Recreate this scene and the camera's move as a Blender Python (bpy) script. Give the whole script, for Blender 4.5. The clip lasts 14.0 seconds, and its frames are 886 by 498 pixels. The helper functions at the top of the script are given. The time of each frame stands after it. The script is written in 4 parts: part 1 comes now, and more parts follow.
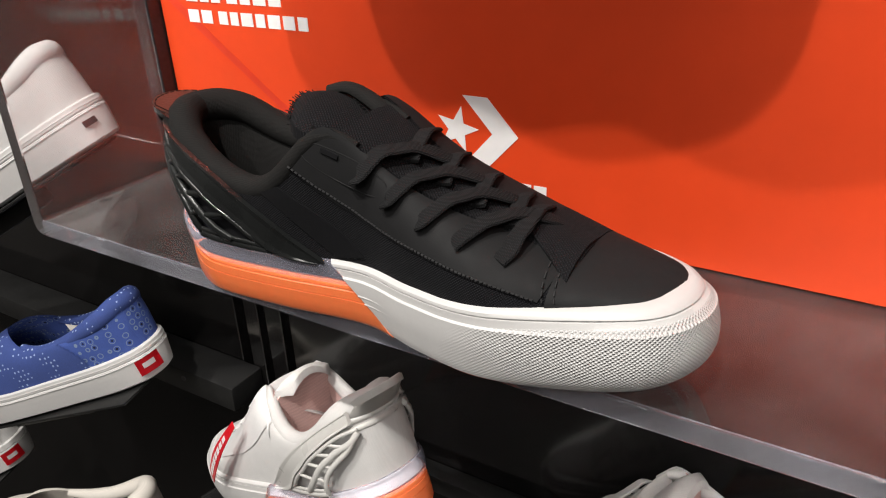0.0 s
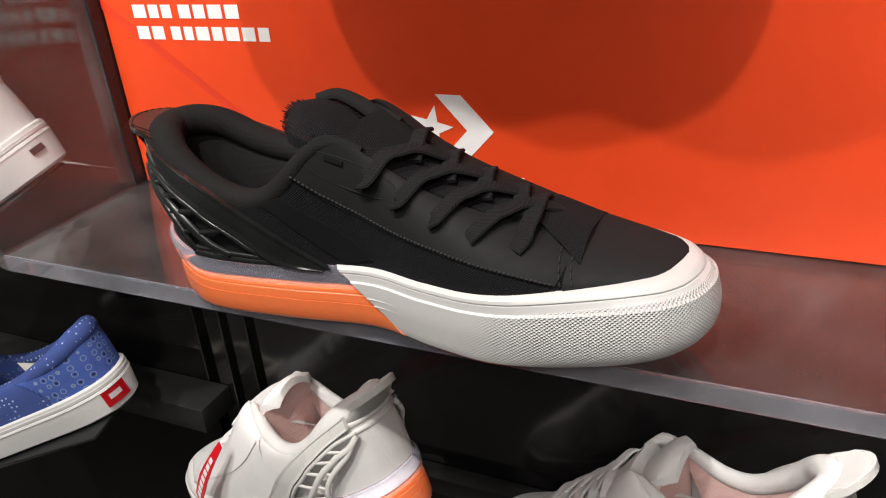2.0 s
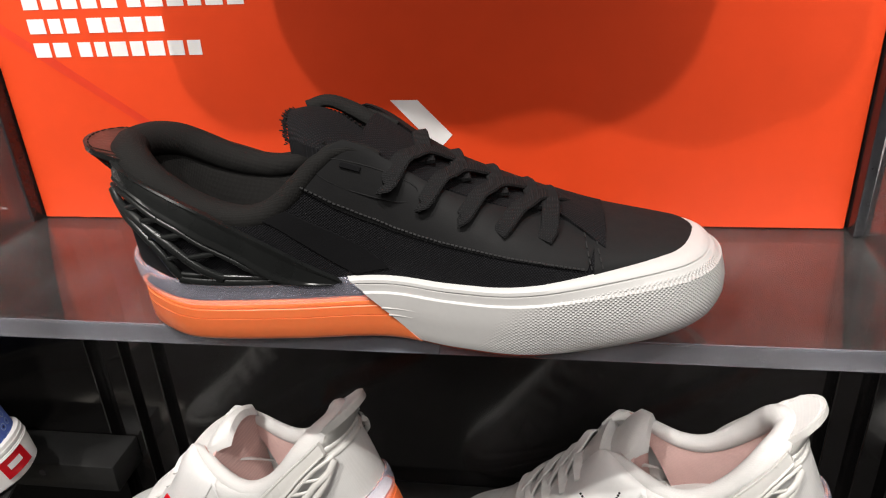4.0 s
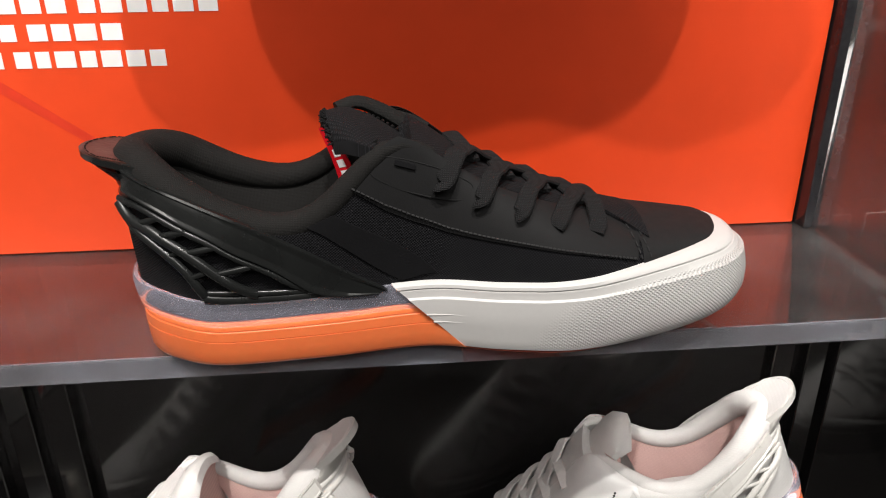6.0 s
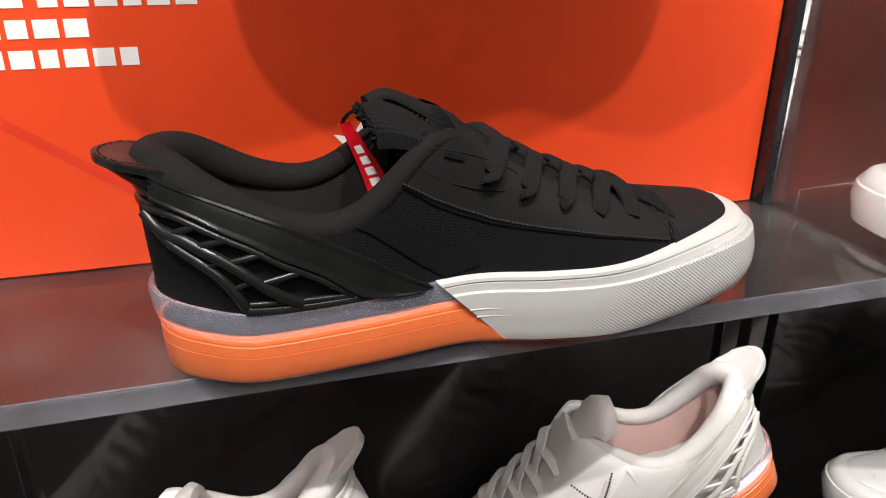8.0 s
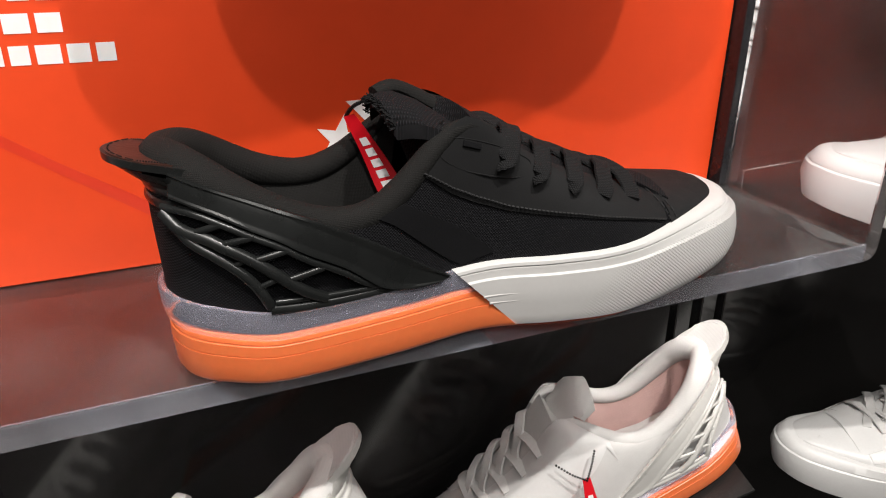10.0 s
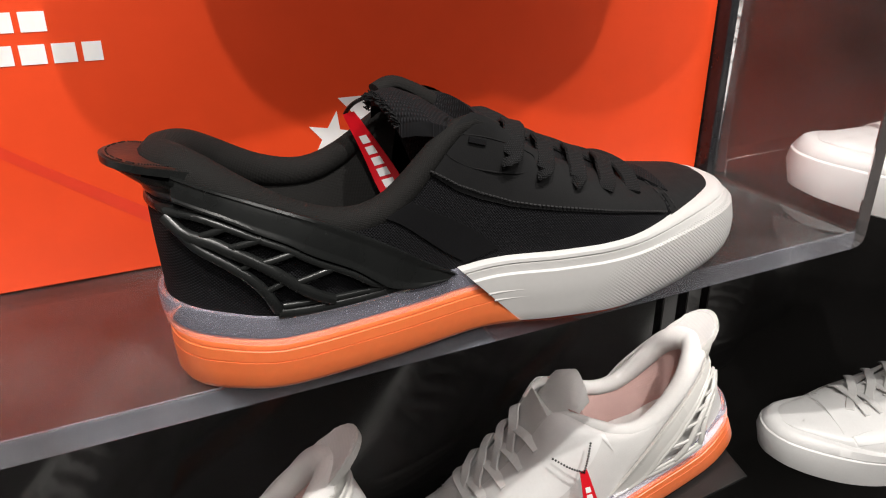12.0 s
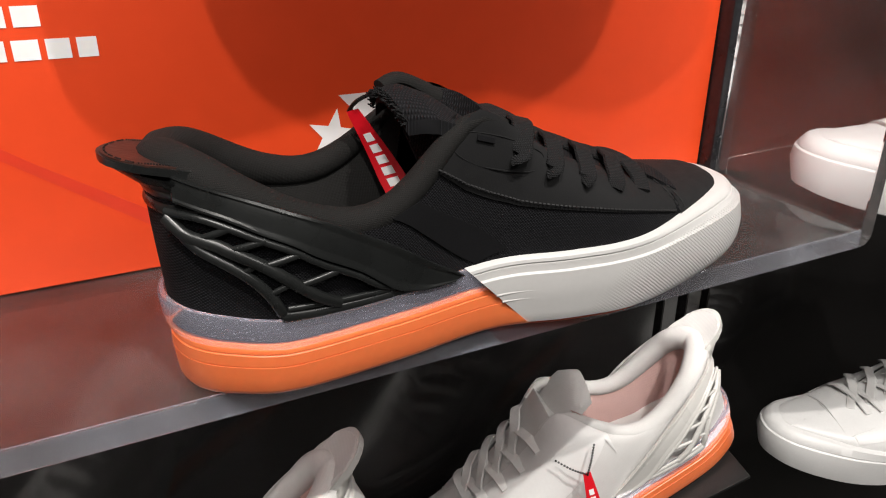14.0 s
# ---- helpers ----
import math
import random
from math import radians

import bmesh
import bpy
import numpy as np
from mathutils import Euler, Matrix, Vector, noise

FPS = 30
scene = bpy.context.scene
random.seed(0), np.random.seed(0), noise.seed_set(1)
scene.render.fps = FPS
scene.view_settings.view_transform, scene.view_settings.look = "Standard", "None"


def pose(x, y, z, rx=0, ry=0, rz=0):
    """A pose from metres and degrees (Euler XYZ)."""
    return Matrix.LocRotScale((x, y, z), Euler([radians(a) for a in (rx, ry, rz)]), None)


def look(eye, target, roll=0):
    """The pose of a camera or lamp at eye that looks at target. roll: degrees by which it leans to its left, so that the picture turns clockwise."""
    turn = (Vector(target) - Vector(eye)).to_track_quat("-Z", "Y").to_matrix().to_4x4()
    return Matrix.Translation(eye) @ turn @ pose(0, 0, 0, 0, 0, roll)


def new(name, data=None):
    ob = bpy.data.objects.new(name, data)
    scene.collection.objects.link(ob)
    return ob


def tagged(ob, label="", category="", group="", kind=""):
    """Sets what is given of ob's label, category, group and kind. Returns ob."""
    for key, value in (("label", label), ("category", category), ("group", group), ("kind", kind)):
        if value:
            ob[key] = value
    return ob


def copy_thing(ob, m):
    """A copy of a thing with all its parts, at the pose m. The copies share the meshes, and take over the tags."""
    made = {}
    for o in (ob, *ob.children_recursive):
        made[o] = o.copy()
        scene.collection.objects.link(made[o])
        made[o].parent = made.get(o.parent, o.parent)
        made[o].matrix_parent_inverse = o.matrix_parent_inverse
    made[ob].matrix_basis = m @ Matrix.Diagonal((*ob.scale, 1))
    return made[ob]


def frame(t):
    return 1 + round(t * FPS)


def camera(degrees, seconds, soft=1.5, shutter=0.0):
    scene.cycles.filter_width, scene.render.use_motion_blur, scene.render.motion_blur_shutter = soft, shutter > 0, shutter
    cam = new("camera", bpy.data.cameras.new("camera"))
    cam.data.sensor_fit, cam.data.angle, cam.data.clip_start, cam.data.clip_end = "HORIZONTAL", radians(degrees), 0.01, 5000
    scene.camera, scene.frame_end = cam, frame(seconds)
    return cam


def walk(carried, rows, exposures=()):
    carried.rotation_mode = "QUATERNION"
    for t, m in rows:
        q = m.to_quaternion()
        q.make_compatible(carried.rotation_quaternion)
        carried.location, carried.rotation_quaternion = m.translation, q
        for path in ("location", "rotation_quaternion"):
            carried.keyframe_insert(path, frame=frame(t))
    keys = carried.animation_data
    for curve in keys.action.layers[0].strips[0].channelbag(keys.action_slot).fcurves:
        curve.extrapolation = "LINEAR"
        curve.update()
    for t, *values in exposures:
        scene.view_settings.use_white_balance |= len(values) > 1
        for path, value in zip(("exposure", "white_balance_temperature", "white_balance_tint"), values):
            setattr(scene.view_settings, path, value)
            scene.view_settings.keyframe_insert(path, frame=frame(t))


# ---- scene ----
cam = camera(61.5, 14.0, soft=1.1)
PATH = [
    (0, (0.0131, -0.4087, 0.2149), (-0.1993, -0.0674, 0.0126), -2.24),
    (0.5, (0.0120, -0.4128, 0.2152), (-0.1956, -0.0684, 0.0132), -2.57),
    (1, (0.0090, -0.4186, 0.2173), (-0.1905, -0.0696, 0.0149), -3.12),
    (1.5, (-0.0005, -0.4269, 0.2184), (-0.1865, -0.0716, 0.0143), -3.74),
    (2, (-0.0216, -0.4368, 0.2198), (-0.1904, -0.0735, 0.0148), -4.30),
    (2.5, (-0.0460, -0.4468, 0.2216), (-0.1923, -0.0740, 0.0164), -4.46),
    (3, (-0.0676, -0.4540, 0.2205), (-0.1879, -0.0723, 0.0146), -4.23),
    (5.5, (-0.1942, -0.4731, 0.2016), (-0.1817, -0.0629, 0.0169), -0.96),
    (6, (-0.2205, -0.4680, 0.1953), (-0.1842, -0.0568, 0.0162), -0.45),
    (6.5, (-0.2463, -0.4598, 0.1945), (-0.1863, -0.0514, 0.0153), -0.08),
    (7, (-0.2645, -0.4519, 0.1918), (-0.1859, -0.0462, 0.0136), 0.03),
    (7.5, (-0.2816, -0.4470, 0.1884), (-0.1854, -0.0450, 0.0107), 0.03),
    (8, (-0.2991, -0.4467, 0.1880), (-0.1851, -0.0491, 0.0105), 0.08),
    (8.5, (-0.3146, -0.4474, 0.1887), (-0.1848, -0.0550, 0.0107), 0.04),
    (11, (-0.3538, -0.4252, 0.1846), (-0.1790, -0.0520, 0.0037), 0.42),
    (11.5, (-0.3560, -0.4248, 0.1850), (-0.1788, -0.0532, 0.0033), 0.22),
    (12, (-0.3574, -0.4234, 0.1863), (-0.1783, -0.0536, 0.0029), 0.04),
    (12.5, (-0.3573, -0.4186, 0.1860), (-0.1763, -0.0502, 0.0015), 0.02),
    (13, (-0.3568, -0.4148, 0.1858), (-0.1766, -0.0471, -0.0009), -0.06),
    (13.5, (-0.3575, -0.4125, 0.1844), (-0.1753, -0.0454, -0.0016), 0.04),
    (14, (-0.3603, -0.4131, 0.1840), (-0.1766, -0.0460, -0.0005), 0.18),
]
walk(cam, [(t, look(eye, target, roll)) for t, eye, target, roll in PATH])

# ---- light: shop ceiling spots in front of the wall, added fill lights, dim store all round ----
world = bpy.data.worlds.new("store_ambience")
world.use_nodes = True
world.node_tree.nodes["Background"].inputs[0].default_value = (1.0, 0.95, 0.9, 1)
world.node_tree.nodes["Background"].inputs[1].default_value = 0.13
scene.world = world


def spot(name, at, target, watts, size, cone, colour=(1, 0.955, 0.90)):
    d = bpy.data.lights.new(name, "SPOT")
    d.energy, d.shadow_soft_size, d.spot_size, d.spot_blend, d.color = watts, size, radians(cone), 0.4, colour
    ob = new(name, d)
    ob.matrix_world = look(at, target)
    return ob


# two track spots cast two overlapping shadows of the unseen shoe added above
spot("overhead_spot", (-0.88, -1.35, 2.25), (-0.2, 0, 0), 148, 0.022, 50)
spot("overhead_spot", (-0.08, -1.35, 2.25), (-0.2, 0, 0), 164, 0.022, 50)
# two weak side spots, added as fill with no known fixture
spot("overhead_spot", (-1.9, -1.5, 1.9), (-0.2, 0, -0.1), 9, 0.05, 45)
spot("overhead_spot", (1.6, -1.5, 1.9), (-0.2, 0, -0.1), 9, 0.05, 45)
# two unseen area lights added as frontal fill
for x in (-1.3, 0.9):
    d = bpy.data.lights.new("fill_light", "AREA")
    d.shape, d.size, d.size_y, d.energy, d.color = "RECTANGLE", 1.2, 0.5, 26, (1, 0.97, 0.93)
    new("fill_light", d).matrix_world = look((x, -2.9, 2.45), (x * 0.3, -0.2, 0))
scene.view_settings.exposure = 0.06

# ---- materials ----
random.seed(4)


def material(name, base, rough=0.5, metal=0.0, vary=0.08, scale=60.0, bump=0.0, bump_scale=400.0, **more):
    """Principled surface with two scales of variation and fine relief."""
    m = bpy.data.materials.new(name)
    m.use_nodes = True
    t = m.node_tree
    b = t.nodes["Principled BSDF"]
    b.inputs["Roughness"].default_value, b.inputs["Metallic"].default_value = rough, metal
    co = t.nodes.new("ShaderNodeTexCoord")
    big, fine = t.nodes.new("ShaderNodeTexNoise"), t.nodes.new("ShaderNodeTexNoise")
    for n, s in ((big, scale), (fine, scale * 9)):
        n.inputs["Scale"].default_value, n.inputs["Detail"].default_value = s, 4
        t.links.new(co.outputs["Object"], n.inputs["Vector"])
    add = t.nodes.new("ShaderNodeMath")
    add.operation = "ADD"
    t.links.new(big.outputs["Fac"], add.inputs[0])
    t.links.new(fine.outputs["Fac"], add.inputs[1])
    ramp = t.nodes.new("ShaderNodeMapRange")
    ramp.inputs["From Min"].default_value, ramp.inputs["From Max"].default_value = 0.6, 1.4
    ramp.inputs["To Min"].default_value, ramp.inputs["To Max"].default_value = 1 - vary, 1 + vary
    t.links.new(add.outputs[0], ramp.inputs["Value"])
    mul = t.nodes.new("ShaderNodeVectorMath")
    mul.operation = "SCALE"
    mul.inputs[0].default_value = base
    t.links.new(ramp.outputs[0], mul.inputs["Scale"])
    t.links.new(mul.outputs[0], b.inputs["Base Color"])
    rr = t.nodes.new("ShaderNodeMapRange")
    rr.inputs["From Min"].default_value, rr.inputs["From Max"].default_value = 0.3, 0.7
    rr.inputs["To Min"].default_value, rr.inputs["To Max"].default_value = max(rough - 0.06, 0.01), min(rough + 0.06, 1)
    t.links.new(big.outputs["Fac"], rr.inputs["Value"])
    t.links.new(rr.outputs[0], b.inputs["Roughness"])
    if bump:
        n = t.nodes.new("ShaderNodeTexNoise")
        n.inputs["Scale"].default_value, n.inputs["Detail"].default_value = bump_scale, 3
        t.links.new(co.outputs["Object"], n.inputs["Vector"])
        bp = t.nodes.new("ShaderNodeBump")
        bp.inputs["Strength"].default_value, bp.inputs["Distance"].default_value = bump, 0.0006
        t.links.new(n.outputs["Fac"], bp.inputs["Height"])
        t.links.new(bp.outputs[0], b.inputs["Normal"])
    for k, v in more.items():
        b.inputs[k.replace("_", " ")].default_value = v
    return m


def woven(name, base, pitch=0.0009, rough=0.9, strength=0.8, axes="xz", vary=0.2, thread=0.12, bias=0):
    """Plain-weave cloth: two crossing wave bumps with light fibre noise."""
    m = material(name, base, rough, vary=vary, scale=120)
    m.node_tree.nodes["Principled BSDF"].inputs["Specular IOR Level"].default_value = 0.25
    t = m.node_tree
    co = t.nodes.new("ShaderNodeTexCoord")
    turn = t.nodes.new("ShaderNodeMapping")
    turn.inputs["Rotation"].default_value = tuple(radians(bias) if a not in axes else 0 for a in "xyz")
    t.links.new(co.outputs["Object"], turn.inputs["Vector"])
    waves = []
    for ax, ph in ((axes[0], 0.0), (axes[1], 0.0)):
        w = t.nodes.new("ShaderNodeTexWave")
        w.bands_direction = ax.upper()
        w.inputs["Scale"].default_value = 0.314 / pitch
        w.inputs["Distortion"].default_value = 0.6
        t.links.new(turn.outputs[0], w.inputs["Vector"])
        waves.append(w)
    mx = t.nodes.new("ShaderNodeMath")
    mx.operation = "MULTIPLY"
    t.links.new(waves[0].outputs["Fac"], mx.inputs[0])
    t.links.new(waves[1].outputs["Fac"], mx.inputs[1])
    b = t.nodes["Principled BSDF"]
    ground = b.inputs["Base Color"].links[0].from_socket
    lift = t.nodes.new("ShaderNodeMapRange")
    lift.inputs["To Min"].default_value, lift.inputs["To Max"].default_value = 1 - 0.45 * thread, 1 + thread
    t.links.new(mx.outputs[0], lift.inputs["Value"])
    sc = t.nodes.new("ShaderNodeVectorMath")
    sc.operation = "SCALE"
    t.links.new(ground, sc.inputs[0])
    t.links.new(lift.outputs[0], sc.inputs["Scale"])
    t.links.new(sc.outputs[0], b.inputs["Base Color"])
    bp = t.nodes.new("ShaderNodeBump")
    bp.inputs["Strength"].default_value, bp.inputs["Distance"].default_value = strength, 0.0007
    t.links.new(mx.outputs[0], bp.inputs["Height"])
    t.links.new(bp.outputs[0], t.nodes["Principled BSDF"].inputs["Normal"])
    return m


M = {
    "panel": material("printed_orange_board", (0.66, 0.056, 0.0115), 0.5, vary=0.05, scale=5, bump=0.12, bump_scale=40, Specular_IOR_Level=0.25),
    "panel_dark": material("printed_red_stripe", (0.60, 0.033, 0.009), 0.45, vary=0.05, scale=5),
    "print_white": material("white_print", (0.8, 0.8, 0.8), 0.5, vary=0.03, scale=20),
    "frame": material("black_anodised_frame", (0.018, 0.018, 0.02), 0.22, vary=0.3, scale=30, bump=0.1, bump_scale=60),
    "wall": material("gloss_black_laminate", (0.006, 0.0055, 0.0055), 0.12, vary=0.3, scale=8, bump=0.03, bump_scale=15, Specular_IOR_Level=0.55),
    "steel": material("black_powder_coat", (0.011, 0.011, 0.011), 0.42, vary=0.2, scale=40, bump=0.2, bump_scale=900),
    "floor": material("dark_store_floor", (0.09, 0.085, 0.08), 0.5, vary=0.2, scale=3),
    "store": material("dim_store_wall", (0.45, 0.43, 0.41), 0.8, vary=0.1, scale=2),
    "acrylic": material("clear_acrylic", (0.97, 0.97, 0.98), 0.02, vary=0.01, Transmission_Weight=1.0, IOR=1.49),
    "canvas": woven("black_canvas", (0.0082, 0.0082, 0.0104), 0.0010, strength=0.9, thread=1.3, bias=38),
    "canvas_top": woven("black_tongue_canvas", (0.0105, 0.0105, 0.0125), 0.00135, strength=1.0, thread=1.0, axes="xy", bias=38),
    "nubuck": material("black_nubuck", (0.0125, 0.0125, 0.0132), 0.72, vary=0.12, scale=150, bump=0.15, bump_scale=1500, Specular_IOR_Level=0.25),
    "lining": woven("black_knit_lining", (0.0115, 0.0110, 0.0106), 0.0007, 0.85, 0.35, thread=0.3),
    "lace": woven("black_flat_lace", (0.0135, 0.0135, 0.0145), 0.0008, 0.9, 0.7, thread=0.8),
    "tpu": material("gloss_black_tpu", (0.013, 0.014, 0.014), 0.29, vary=0.2, scale=60),
    "rubber": material("white_rubber", (0.66, 0.65, 0.64), 0.45, vary=0.025, scale=40),
    "orange": material("orange_foam_rubber", (0.95, 0.205, 0.065), 0.34, vary=0.05, scale=25, Subsurface_Weight=0.15),
    "clear": material("milky_clear_rubber", (0.93, 0.91, 0.97), 0.08, vary=0.03, scale=30, Transmission_Weight=0.97, IOR=1.38),
    "suede": material("black_suede", (0.007, 0.007, 0.008), 0.9, vary=0.2, scale=200, bump=0.3, bump_scale=1200, Specular_IOR_Level=0.15),
    "thread": material("dark_grey_thread", (0.019, 0.019, 0.020), 0.8, vary=0.2, scale=300),
    "gum": material("red_gum_rubber", (0.42, 0.07, 0.03), 0.6, vary=0.1, scale=50),
    "brown": material("dark_brown_leather", (0.045, 0.018, 0.013), 0.4, vary=0.3, scale=90, bump=0.3, bump_scale=500),
    "red": material("red_plastic_tag", (0.62, 0.006, 0.015), 0.35, vary=0.05, scale=40),
    "white_canvas": woven("white_canvas", (0.63, 0.622, 0.612), 0.0009, 0.85, 0.12, vary=0.04, thread=0.04),
    "white_leather": material("white_leather", (0.72, 0.715, 0.71), 0.42, vary=0.03, scale=50, bump=0.15, bump_scale=350),
    "white_mesh": woven("white_mesh", (0.63, 0.622, 0.612), 0.0008, 0.85, 0.12, vary=0.04, thread=0.04),
    "white_tpu": material("white_tpu", (0.61, 0.60, 0.575), 0.3, vary=0.03, scale=60),
    "pink": woven("pale_pink_lining", (0.62, 0.42, 0.39), 0.0009, 0.9, 0.3, vary=0.04),
    "cream": woven("cream_lining", (0.72, 0.68, 0.62), 0.0009, 0.9, 0.3, vary=0.04),
    "lavender": material("lavender_label", (0.30, 0.25, 0.31), 0.6, vary=0.1, scale=80),
    "ball_chain": material("black_ball_chain", (0.02, 0.02, 0.02), 0.3, 0.6),
    "ink": material("dark_ink", (0.05, 0.045, 0.05), 0.6),
}

# film of dust, smears and scratches on the tray's sheet, thickened to paint in reflected haze
t = M["acrylic"].node_tree
sheet, out = t.nodes["Principled BSDF"], t.nodes["Material Output"]
dust_sheen, mixer = t.nodes.new("ShaderNodeBsdfDiffuse"), t.nodes.new("ShaderNodeMixShader")
dust_sheen.inputs["Color"].default_value = (0.75, 0.72, 0.72, 1)
co = t.nodes.new("ShaderNodeTexCoord")
smear, speck = t.nodes.new("ShaderNodeTexNoise"), t.nodes.new("ShaderNodeTexNoise")
smear.inputs["Scale"].default_value, smear.inputs["Detail"].default_value = 14, 5
speck.inputs["Scale"].default_value, speck.inputs["Detail"].default_value = 420, 2
for n in (smear, speck):
    t.links.new(co.outputs["Object"], n.inputs["Vector"])
film = t.nodes.new("ShaderNodeMapRange")
film.inputs["From Min"].default_value, film.inputs["From Max"].default_value = 0.35, 0.75
film.inputs["To Min"].default_value, film.inputs["To Max"].default_value = 0.012, 0.042
t.links.new(smear.outputs["Fac"], film.inputs["Value"])
dots = t.nodes.new("ShaderNodeMapRange")
dots.inputs["From Min"].default_value, dots.inputs["From Max"].default_value = 0.735, 0.80
dots.inputs["To Min"].default_value, dots.inputs["To Max"].default_value = 0.0, 0.35
t.links.new(speck.outputs["Fac"], dots.inputs["Value"])
total = t.nodes.new("ShaderNodeMath")
t.links.new(film.outputs[0], total.inputs[0])
t.links.new(dots.outputs[0], total.inputs[1])
t.links.new(total.outputs[0], mixer.inputs[0])
t.links.new(sheet.outputs[0], mixer.inputs[1])
t.links.new(dust_sheen.outputs[0], mixer.inputs[2])
t.links.new(mixer.outputs[0], out.inputs["Surface"])
# a milky veil in the heel rim's rubber
t = M["clear"].node_tree
veil, blend = t.nodes.new("ShaderNodeBsdfDiffuse"), t.nodes.new("ShaderNodeMixShader")
veil.inputs["Color"].default_value = (0.66, 0.68, 0.84, 1)
blend.inputs[0].default_value = 0.085
t.links.new(t.nodes["Principled BSDF"].outputs[0], blend.inputs[1])
t.links.new(veil.outputs[0], blend.inputs[2])
t.links.new(blend.outputs[0], t.nodes["Material Output"].inputs["Surface"])
# front edge of the sheet: the same, with more, bluish film painting in reflected store light
M["edge"] = M["acrylic"].copy()
M["edge"].name = "acrylic_edge_sheen"
for n in M["edge"].node_tree.nodes:
    if n.type == "BSDF_DIFFUSE":
        n.inputs["Color"].default_value = (0.62, 0.68, 0.84, 1)
    if n.type == "MAP_RANGE" and abs(n.inputs["To Max"].default_value - 0.042) < 1e-4:
        n.inputs["To Min"].default_value, n.inputs["To Max"].default_value = 0.026, 0.080


def patterned(name, base, dark, pale, cell, ringed):
    """Blue cotton print: pale dots, or dark drops with pale rims, on a wavering ground."""
    m = woven(name, base, 0.0007, 0.9, 0.4, vary=0.12)
    t = m.node_tree
    b = t.nodes["Principled BSDF"]
    ground = b.inputs["Base Color"].links[0].from_socket
    co, vor = t.nodes.new("ShaderNodeTexCoord"), t.nodes.new("ShaderNodeTexVoronoi")
    vor.inputs["Scale"].default_value, vor.inputs["Randomness"].default_value = 1 / cell, 0.25
    t.links.new(co.outputs["Object"], vor.inputs["Vector"])
    ramp = t.nodes.new("ShaderNodeValToRGB")
    e = ramp.color_ramp
    e.interpolation = "CONSTANT"
    stops = [(0.0, 1.0), (0.16, 0.0), (0.30, 0.5), (0.38, 0.0)] if ringed else [(0.0, 0.5), (0.2, 0.0)]
    e.elements[0].position, e.elements[0].color = 0, (stops[0][1],) * 3 + (1,)
    e.elements[1].position, e.elements[1].color = stops[1][0], (stops[1][1],) * 3 + (1,)
    for pos, val in stops[2:]:
        e.elements.new(pos).color = (val,) * 3 + (1,)
    t.links.new(vor.outputs["Distance"], ramp.inputs[0])
    last = ground
    for level, colour in ((0.4, pale), (0.9, dark)):
        cmp = t.nodes.new("ShaderNodeMath")
        cmp.operation = "GREATER_THAN"
        cmp.inputs[1].default_value = level
        t.links.new(ramp.outputs[0], cmp.inputs[0])
        mx = t.nodes.new("ShaderNodeMix")
        mx.data_type = "RGBA"
        t.links.new(cmp.outputs[0], mx.inputs["Factor"])
        t.links.new(last, mx.inputs["A"])
        mx.inputs["B"].default_value = (*colour, 1)
        last = mx.outputs["Result"]
    t.links.new(last, b.inputs["Base Color"])
    return m


M["knurled"] = M["rubber"].copy()
M["knurled"].name = "white_knurled_rubber"
M["blue_dots"] = patterned("blue_dotted_cotton", (0.052, 0.084, 0.27), (0.02, 0.03, 0.09), (0.35, 0.45, 0.70), 0.0052, False)
M["blue_drops"] = patterned("blue_paisley_cotton", (0.060, 0.105, 0.36), (0.015, 0.02, 0.05), (0.20, 0.27, 0.40), 0.0085, True)
M["blue_trim"] = woven("blue_binding", (0.045, 0.095, 0.36), vary=0.1)
for k in ("clear",):
    M[k].node_tree.nodes["Principled BSDF"].inputs["Roughness"].default_value = 0.1

# ---- mesh helpers ----


def part(name, bm, mat, parent=None, label="", smooth=True):
    """Link a bmesh as one mesh object under a thing or a part."""
    bmesh.ops.recalc_face_normals(bm, faces=bm.faces[:])
    me = bpy.data.meshes.new(name)
    bm.to_mesh(me)
    bm.free()
    if smooth:
        me.shade_smooth()
        me.set_sharp_from_angle(angle=radians(40))
    me.materials.append(mat)
    ob = new(name, me)
    if parent:
        ob.parent = parent
    if label:
        ob["label"] = label
    return ob


def thing(name, m, label, category, group="", kind=""):
    ob = new(name)
    ob.matrix_world = m
    ob.empty_display_size = 0.02
    return tagged(ob, label, category, group, kind)


def box(x0, x1, y0, y1, z0, z1, bevel=0.0, seg=2):
    bm = bmesh.new()
    bmesh.ops.create_cube(bm, size=1, matrix=Matrix.Translation(((x0 + x1) / 2, (y0 + y1) / 2, (z0 + z1) / 2)) @ Matrix.Diagonal((x1 - x0, y1 - y0, z1 - z0, 1)))
    if bevel:
        bmesh.ops.bevel(bm, geom=bm.edges[:], offset=bevel, segments=seg, affect="EDGES", profile=0.5)
    return bm


def curve(points, n, closed=False):
    """Catmull-Rom through points, n samples."""
    p = np.array(points, float)
    k = len(p)
    q = np.vstack([p[-1], p, p[0], p[1]]) if closed else np.vstack([2 * p[0] - p[1], p, 2 * p[-1] - p[-2]])
    s = np.linspace(0, k if closed else k - 1, n, endpoint=not closed)
    i = np.minimum(s.astype(int), (k if closed else k - 1) - 1)
    u = (s - i)[:, None]
    a, b, c, d = q[i], q[i + 1], q[i + 2], q[i + 3]
    return 0.5 * (2 * b + (c - a) * u + (2 * a - 5 * b + 4 * c - d) * u**2 + (3 * b - a - 3 * c + d) * u**3)


